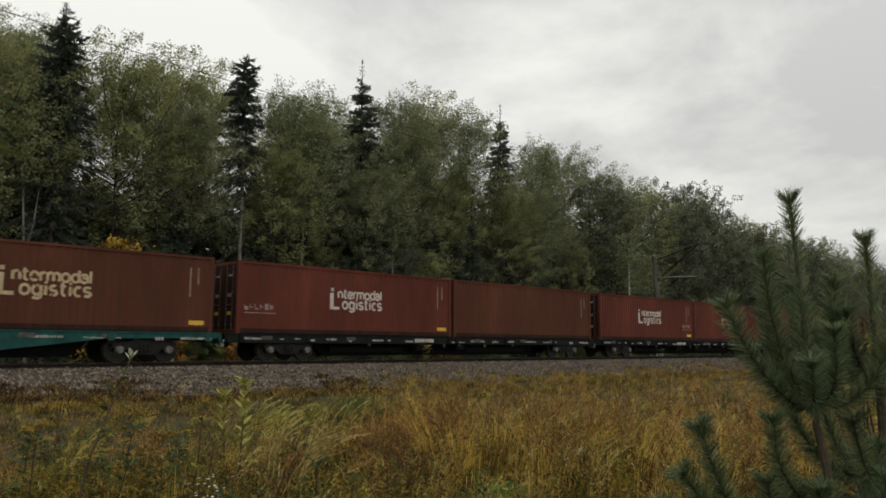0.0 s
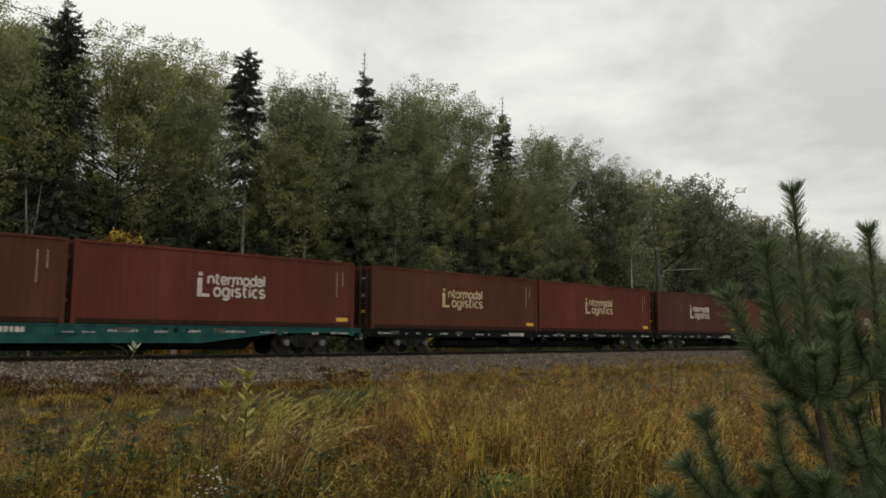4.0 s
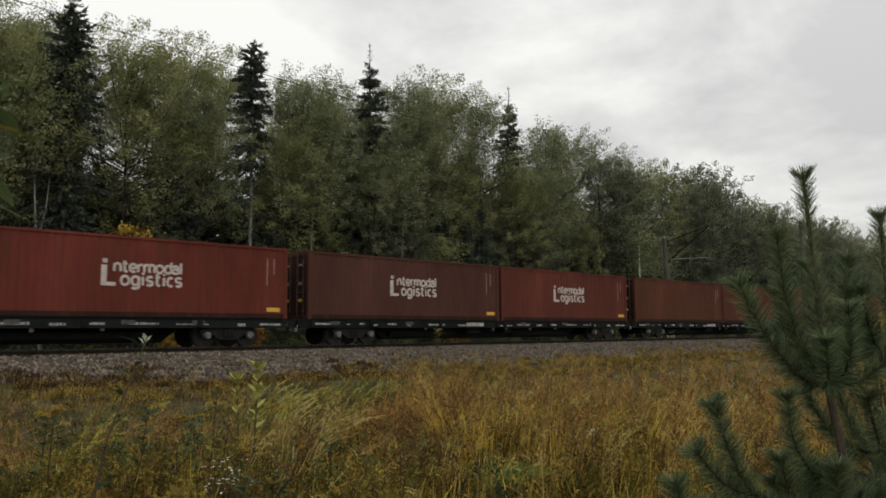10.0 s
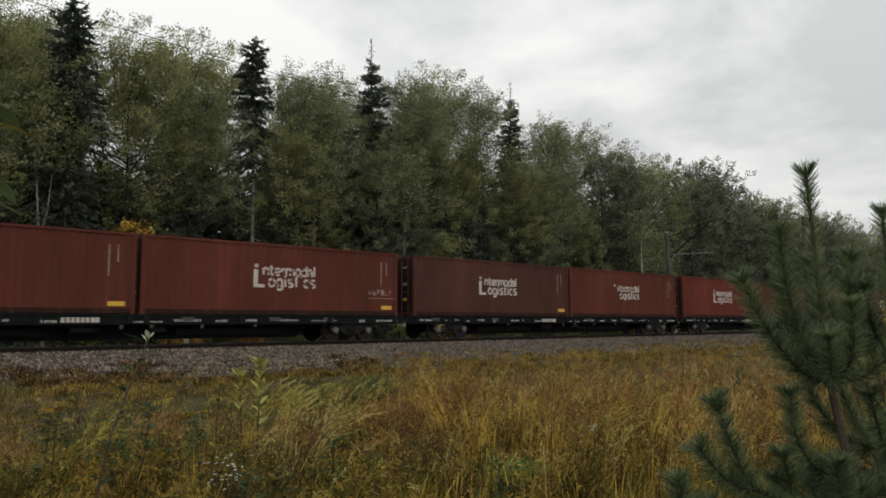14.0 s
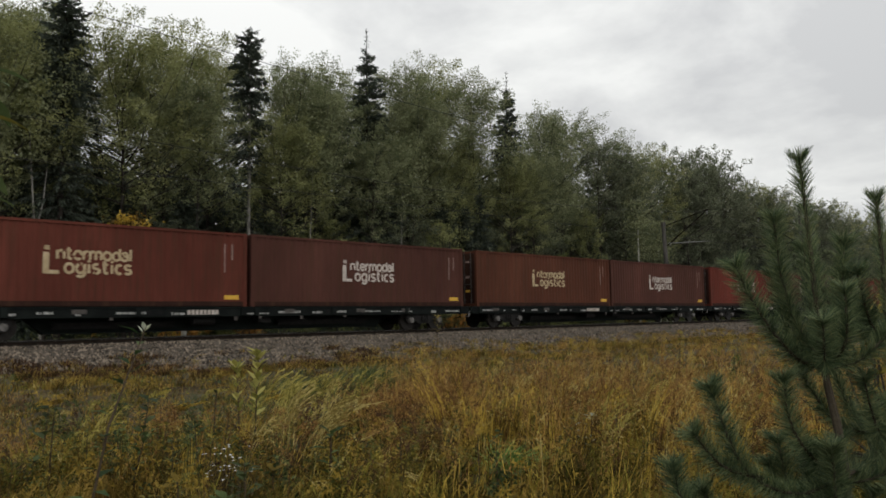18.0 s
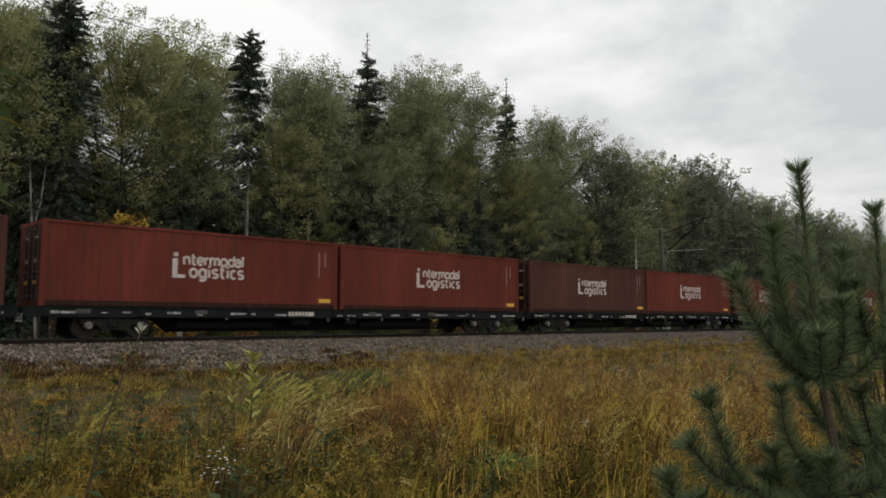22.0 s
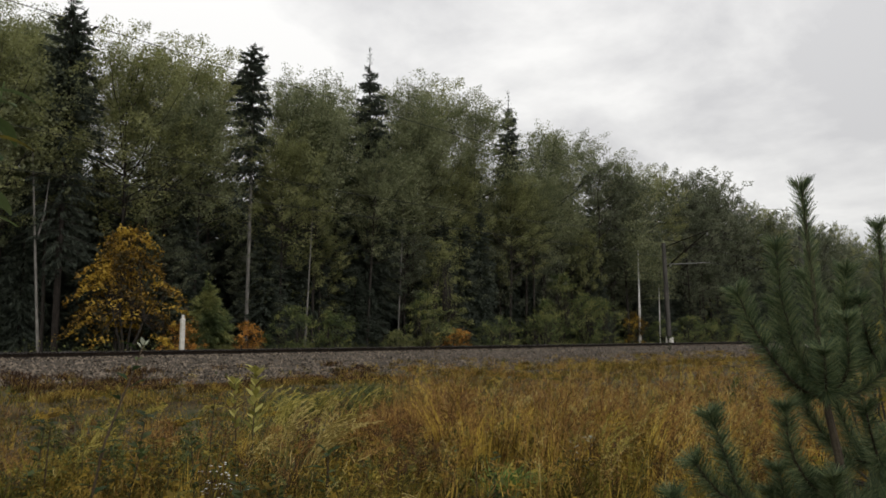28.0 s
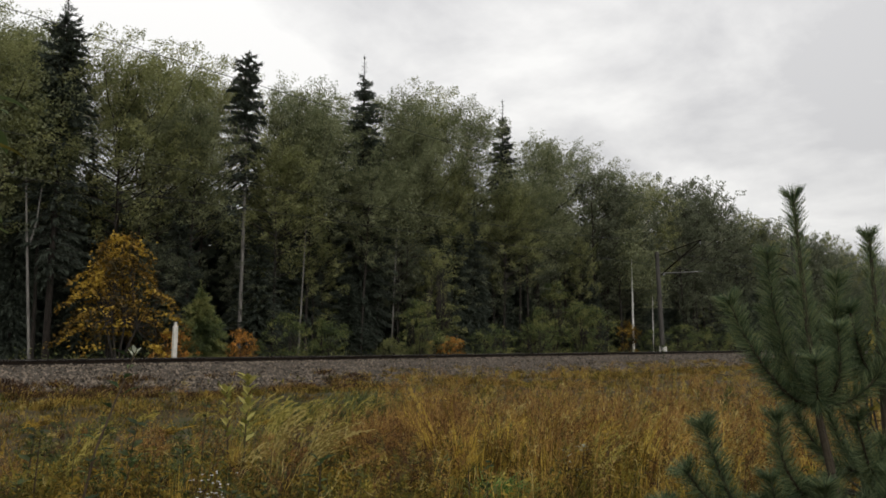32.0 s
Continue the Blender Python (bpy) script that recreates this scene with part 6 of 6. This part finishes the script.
def near_branch():
    """A leafy shoot of a shrub that reaches into view close to the eye: paired leaves on a bent stem."""
    rng = random.Random(5)
    th = new("leafy_shoot")
    th.location = (0.22, 1.9, ground_z(0.22, 1.9))
    g = -th.location.z
    stem = smooth([(0, 0, 0), (0.04, -0.02, 0.5 + g), (0.16, -0.02, 1.0 + g), (0.22, 0.05, 1.26 + g)], 6)
    bm = bmesh.new()
    tube(bm, stem, [0.008 - 0.006 * i / (len(stem) - 1) for i in range(len(stem))], 6)
    part("stem", bm, M_WEEDLEAF, th)
    for i in range(20):
        f = 0.50 + 0.5 * (i // 2) / 9.5
        b = Vector(stem[min(len(stem) - 1, int(f * (len(stem) - 1)))])
        a = (i % 2) * math.pi + (i // 2) * 1.1 - 0.6
        d = Vector((math.cos(a), math.sin(a), rng.uniform(-0.25, 0.25))).normalized()
        ln = rng.uniform(0.085, 0.12) * (1.0 if i < 16 else 0.6)
        sd = d.cross(Vector((0, 0, 1))).normalized() * ln * 0.2
        bm = bmesh.new()
        prev = None
        for k in range(6):
            u = k / 5
            c = b + d * ln * u - Vector((0, 0, ln * 0.35 * u * u))
            wv = sd * (math.sin(math.pi * min(0.98, 0.06 + 0.94 * u)) ** 0.8)
            row = [bm.verts.new(c - wv + Vector((0, 0, 0.004))), bm.verts.new(c), bm.verts.new(c + wv + Vector((0, 0, 0.004)))]
            if prev:
                bm.faces.new((prev[0], prev[1], row[1], row[0]))
                bm.faces.new((prev[1], prev[2], row[2], row[1]))
            prev = row
        part("leaf", bm, (M_YELLOWWEED, M_SHRUB, M_WEEDLEAF, M_SHRUB)[i % 4], th)
    return tagged(th, "leafy shoot of a shrub standing close by", "shrub")


near_branch()

# ---------------------------------------------------------------- trackside things


def kilometre_post(x, y):
    th = new("kilometre_post")
    th.location = (x, y, ground_z(x, y) - 0.1)
    g = 1.52 - th.location.z
    bm = bmesh.new()
    box(bm, -0.095, 0.095, -0.095, 0.095, 0, g - 0.22)
    bmesh.ops.bevel(bm, geom=bm.edges[:], offset=0.02, segments=1, affect="EDGES")
    part("shaft", bm, M_POST, th)
    bm = bmesh.new()
    v = [bm.verts.new(p) for p in ((-0.095, -0.095, g - 0.22), (0.095, -0.095, g - 0.22), (0.095, 0.095, g - 0.22), (-0.095, 0.095, g - 0.22), (0, 0, g - 0.06))]
    bm.faces.new(v[3::-1])
    for i in range(4):
        bm.faces.new((v[i], v[(i + 1) % 4], v[4]))
    part("cap", bm, M_POST, th)
    bm = bmesh.new()
    box(bm, -0.05, 0.05, -0.05, 0.05, g - 0.12, g)
    part("knob", bm, M_POST, th)
    return tagged(th, "whitewashed concrete trackside post with a pointed cap", "post")


kilometre_post(15.5, 33.6)


def catenary_mast(x, y, h, side, lean, label):
    """A concrete mast with a bracket over the track; side: +1 when the track lies towards -y."""
    th = new("catenary_mast")
    th.location = (x, y, ground_z(x, y) - 0.1)
    g = -th.location.z
    reach = abs(y - TRACK_Y) - 0.1
    bm = bmesh.new()
    tube(bm, [(0, 0, 0), (lean * 0.5, 0, (h + g) * 0.5), (lean, 0, h + g)], [0.21, 0.19, 0.16], 12)
    part("mast", bm, M_POLE, th)
    bm = bmesh.new()
    box(bm, -0.24, 0.24, -0.24, 0.24, 0, g + (0.4 if side > 0 else -0.2))
    bmesh.ops.bevel(bm, geom=bm.edges[:], offset=0.03, segments=1, affect="EDGES")
    part("foundation", bm, M_POST, th, "pale concrete foundation block")
    bm = bmesh.new()
    tube(bm, [(lean * 0.7, -side * 0.2, 6.3 + g), (lean * 0.7, -side * reach, 9.0 + g)], [0.05, 0.042], 6)
    part("bracket_strut", bm, M_RAIL, th)
    bm = bmesh.new()
    tube(bm, [(lean * 0.9, -side * 0.2, 8.0 + g), (lean * 0.7, -side * reach, 9.0 + g)], [0.035, 0.035], 6)
    part("tie_rod", bm, M_RAIL, th)
    bm = bmesh.new()
    tube(bm, [(lean * 0.7, -side * 0.3, 6.5 + g), (lean * 0.7, -side * reach, 6.4 + g)], [0.036, 0.032], 6)
    part("steady_arm", bm, M_GALV if side > 0 else M_RAIL, th, "pale galvanised steady arm" if side > 0 else "dark steel steady arm")
    for yy, zz in ((-side * (reach - 0.1), 8.85), (-side * 0.5, 6.52), (0.1, 8.3)):
        bm = bmesh.new()
        for k in range(4):
            tube(bm, [(lean * 0.7, yy, zz + g - 0.07 * k), (lean * 0.7, yy, zz + g - 0.07 * k - 0.03)], [0.09, 0.06], 10)
        part("insulator", bm, M_INSUL, th, "glass disc insulator")
    return tagged(th, label, "catenary mast", "masts along the track")


catenary_mast(58.0, 33.2, 8.3, 1, -0.55, "weathered leaning concrete mast with a bracket over the track")
catenary_mast(66.2, 25.3, 9.8, -1, 0.0, "grey concrete mast with insulators and a bracket")
catenary_mast(118.0, 33.2, 9.3, 1, 0.0, "distant grey concrete mast with a bracket")


def wire(points, r, label):
    bm = bmesh.new()
    tube(bm, points, [r] * len(points), 5)
    ob = part("overhead_wire", bm, M_WIRE)
    return tagged(ob, label, "wire", "overhead wires")


def sagging(x0, x1, y, z0, z1, sag):
    return [(x0 + (x1 - x0) * f, y, z0 + (z1 - z0) * f - 4 * sag * f * (1 - f)) for f in [i / 14 for i in range(15)]]


wire([(-60, TRACK_Y, 6.35), (58, TRACK_Y, 6.35), (118, TRACK_Y, 6.35), (400, TRACK_Y, 6.35)], 0.012, "thin dark contact wire above the track")
wire(sagging(-5, 58.0, TRACK_Y, 8.8, 8.8, 1.45) + sagging(58.0, 118, TRACK_Y, 8.8, 8.8, 1.2)[1:], 0.012, "thin dark carrying wire sagging between masts")
wire(sagging(0, 66.2, 25.3, 11.05, 9.75, 0.4) + sagging(66.2, 126, 25.3, 9.75, 9.75, 0.8)[1:], 0.012, "dark feeder wire strung along the masts")
wire(sagging(58.0, 118, 33.0, 8.6, 9.2, 0.8), 0.018, "dark feeder wire before the forest edge")

# ---------------------------------------------------------------- pine sapling near the eye
RIGHT, AHEAD = np.array([0.723, -0.691, 0]), np.array([0.691, 0.723, 0])


def needles(path, per_m, length, rng, up=0.5, width=0.0011, tuft=0):
    """Needles round a shoot through the points of path, with a tuft at its tip."""
    pts = np.array(path, dtype=float)
    seg = np.linalg.norm(np.diff(pts, axis=0), axis=1)
    total = seg.sum()
    n = int(per_m * total)
    s = np.concatenate([rng.uniform(0.0, 1.0, n) * total, total * (1 - 0.06 * rng.uniform(0, 1, tuft))])
    n = len(s)
    cum = np.concatenate([[0], np.cumsum(seg)])
    p = np.stack([np.interp(s, cum, pts[:, i]) for i in range(3)], axis=1)
    t = np.stack([np.interp(np.minimum(s + 0.02, total), cum, pts[:, i]) - np.interp(np.maximum(s - 0.02, 0), cum, pts[:, i]) for i in range(3)], axis=1)
    t /= np.linalg.norm(t, axis=1)[:, None] + 1e-9
    r = rng.normal(size=(n, 3))
    r -= t * np.sum(r * t, axis=1)[:, None]
    r /= np.linalg.norm(r, axis=1)[:, None]
    d = t * up + r * rng.uniform(0.45, 1.0, n)[:, None]
    d /= np.linalg.norm(d, axis=1)[:, None]
    side = np.cross(d, rng.normal(size=(n, 3)))
    side /= np.linalg.norm(side, axis=1)[:, None]
    ln = (length * rng.uniform(0.65, 1.15, n))[:, None]
    return np.stack([p - side * width, p + side * width, p + d * ln + side * width * 0.4, p + d * ln - side * width * 0.4], axis=1).reshape(-1, 3)


def pine_sapling(x, y, stem, shoots, seed, label):
    """A young pine; stem and shoots are paths of (across, away, height above the rail)."""
    rng = np.random.default_rng(seed)
    th = new("pine_sapling")
    th.location = (x, y, ground_z(x, y))
    z0 = th.location.z

    def local(path):
        return smooth([RIGHT * u + AHEAD * w + np.array([0, 0, z - z0]) for u, w, z in path])

    bm = bmesh.new()
    sp = local(stem)
    n = len(sp)
    tube(bm, sp, [0.022 - 0.017 * i / (n - 1) for i in range(n)], 8)
    part("trunk", bm, M_PINEBARK, th)
    top = [q for q in sp if q[2] + z0 > stem[-1][2] - 0.75]
    part("leader_needles", quads("leader_needles", np.concatenate([needles(top, 1900, 0.064, rng, 0.75), needles(top[-3:], 900, 0.07, rng, 0.9, tuft=220)]), M_PINE), M_PINE, th)
    for path in shoots:
        lp = local(path)
        k = len(lp)
        bm = bmesh.new()
        tube(bm, lp, [0.009 - 0.005 * i / (k - 1) for i in range(k)], 6)
        br = part("branch", bm, M_PINEBARK, th)
        part("needles", quads("needles", needles(lp[k // 8:], 2900, 0.068, rng, 0.5, 0.0013, tuft=170), M_PINE), M_PINE, br)
    return tagged(th, label, "pine tree")


def near_pine():
    rng = random.Random(17)
    stem = [(0.05, 0, -0.9), (0.03, 0, 0.05), (-0.025, 0, 0.45), (-0.05, 0, 0.86), (-0.073, 0, 1.218)]
    shoots = [[(-0.02, 0, 0.44), (-0.14, -0.05, 0.48), (-0.24, -0.08, 0.58), (-0.32, -0.1, 0.70), (-0.375, -0.1, 0.83)],
              [(-0.02, 0.0, 0.46), (-0.08, 0.08, 0.6), (-0.115, 0.12, 0.82), (-0.125, 0.13, 1.03)],
              [(-0.02, -0.02, 0.45), (0.0, -0.12, 0.55), (-0.01, -0.15, 0.73)],
              [(-0.02, 0.0, 0.46), (0.06, 0.06, 0.56), (0.11, 0.1, 0.72), (0.14, 0.12, 0.93)],
              [(-0.02, 0.0, 0.44), (0.1, -0.03, 0.48), (0.2, -0.06, 0.6), (0.25, -0.06, 0.78)],
              [(-0.02, 0.02, 0.46), (0.02, 0.16, 0.58), (0.03, 0.22, 0.92)],
              [(-0.02, 0.0, 0.45), (-0.09, -0.14, 0.49), (-0.12, -0.2, 0.62)],
              [(-0.02, 0.0, 0.45), (-0.1, 0.1, 0.55), (-0.12, 0.16, 0.8)],
              [(0.04, 0, 0.06), (-0.2, -0.12, 0.02), (-0.40, -0.16, 0.12), (-0.51, -0.17, 0.405)],
              [(-0.33, -0.15, 0.08), (-0.48, -0.18, 0.13), (-0.585, -0.2, 0.25)],
              [(0.03, 0, 0.0), (-0.3, -0.25, -0.08), (-0.62, -0.3, 0.0), (-0.69, -0.3, 0.165)],
              [(0.04, 0, 0.06), (-0.1, -0.06, 0.12), (-0.2, -0.1, 0.25), (-0.22, -0.1, 0.42)],
              [(0.04, 0, 0.03), (-0.05, -0.1, 0.06), (-0.08, -0.12, 0.17)],
              [(0.04, 0, 0.03), (0.14, -0.05, 0.07), (0.2, -0.06, 0.2)],
              [(0.04, 0, 0.06), (0.2, 0.1, 0.1), (0.3, 0.14, 0.3)],
              [(0.04, 0, 0.02), (0.1, 0.12, 0.06), (0.1, 0.16, 0.16)]]
    for i in range(22):
        u, w = rng.uniform(-0.55, 0.4), rng.uniform(-0.3, 0.25)
        zz = rng.uniform(-0.45, -0.05)
        shoots.append([(u * 0.3, w * 0.3, zz), (u * 0.8, w * 0.8, zz + 0.05), (u, w, zz + rng.uniform(0.15, 0.3))])
    pine_sapling(2.99, 1.06, stem, shoots, 41, "young blue-green pine sapling with upright candles")
    stem2 = [(0.0, 0, -0.9), (0.0, 0, 0.4), (-0.01, 0, 0.8), (-0.02, 0, 1.1)]
    shoots2 = []
    for zz, sc in ((0.55, 1.0), (0.15, 1.3), (-0.2, 1.4)):
        for k in range(6):
            a = k * 1.05 + zz * 5
            shoots2.append([(0, 0, zz), (0.16 * sc * math.cos(a), 0.16 * sc * math.sin(a), zz + 0.05),
                            (0.26 * sc * math.cos(a), 0.26 * sc * math.sin(a), zz + 0.26)])
    pine_sapling(3.42, 0.98, stem2, shoots2, 43, "second young pine sapling crowded beside the first")


near_pine()

# ---------------------------------------------------------------- movement


def motions():
    times = sorted([*range(33), 25.5, 27.5])
    for thing, base, z in train:
        walk(thing, [(t, pose(base - travel(t), FACE_Y, z)) for t in times])
        if z > 0:
            continue
        # the wheelsets roll while their wagon passes the clearing
        passing = [k / FPS for k in range(32 * FPS + 1) if -30 < base - travel(k / FPS) < 75]
        if len(passing) < 3:
            continue
        ends = [(t, passing[0 if t < passing[0] else -1]) for t in (0.0, 32.0) if not passing[0] - 0.05 <= t <= passing[-1] + 0.05]
        for bogie in thing.children:
            for ws in bogie.children:
                if not ws.name.startswith("wheelset"):
                    continue
                ax = ws.location.x
                rows = [(t, pose(ax, 0, 0.475, 0, math.degrees(-travel(tt) / 0.475) % 360, 0)) for t, tt in sorted([(t, t) for t in passing] + ends)]
                walk(ws, rows)


motions()
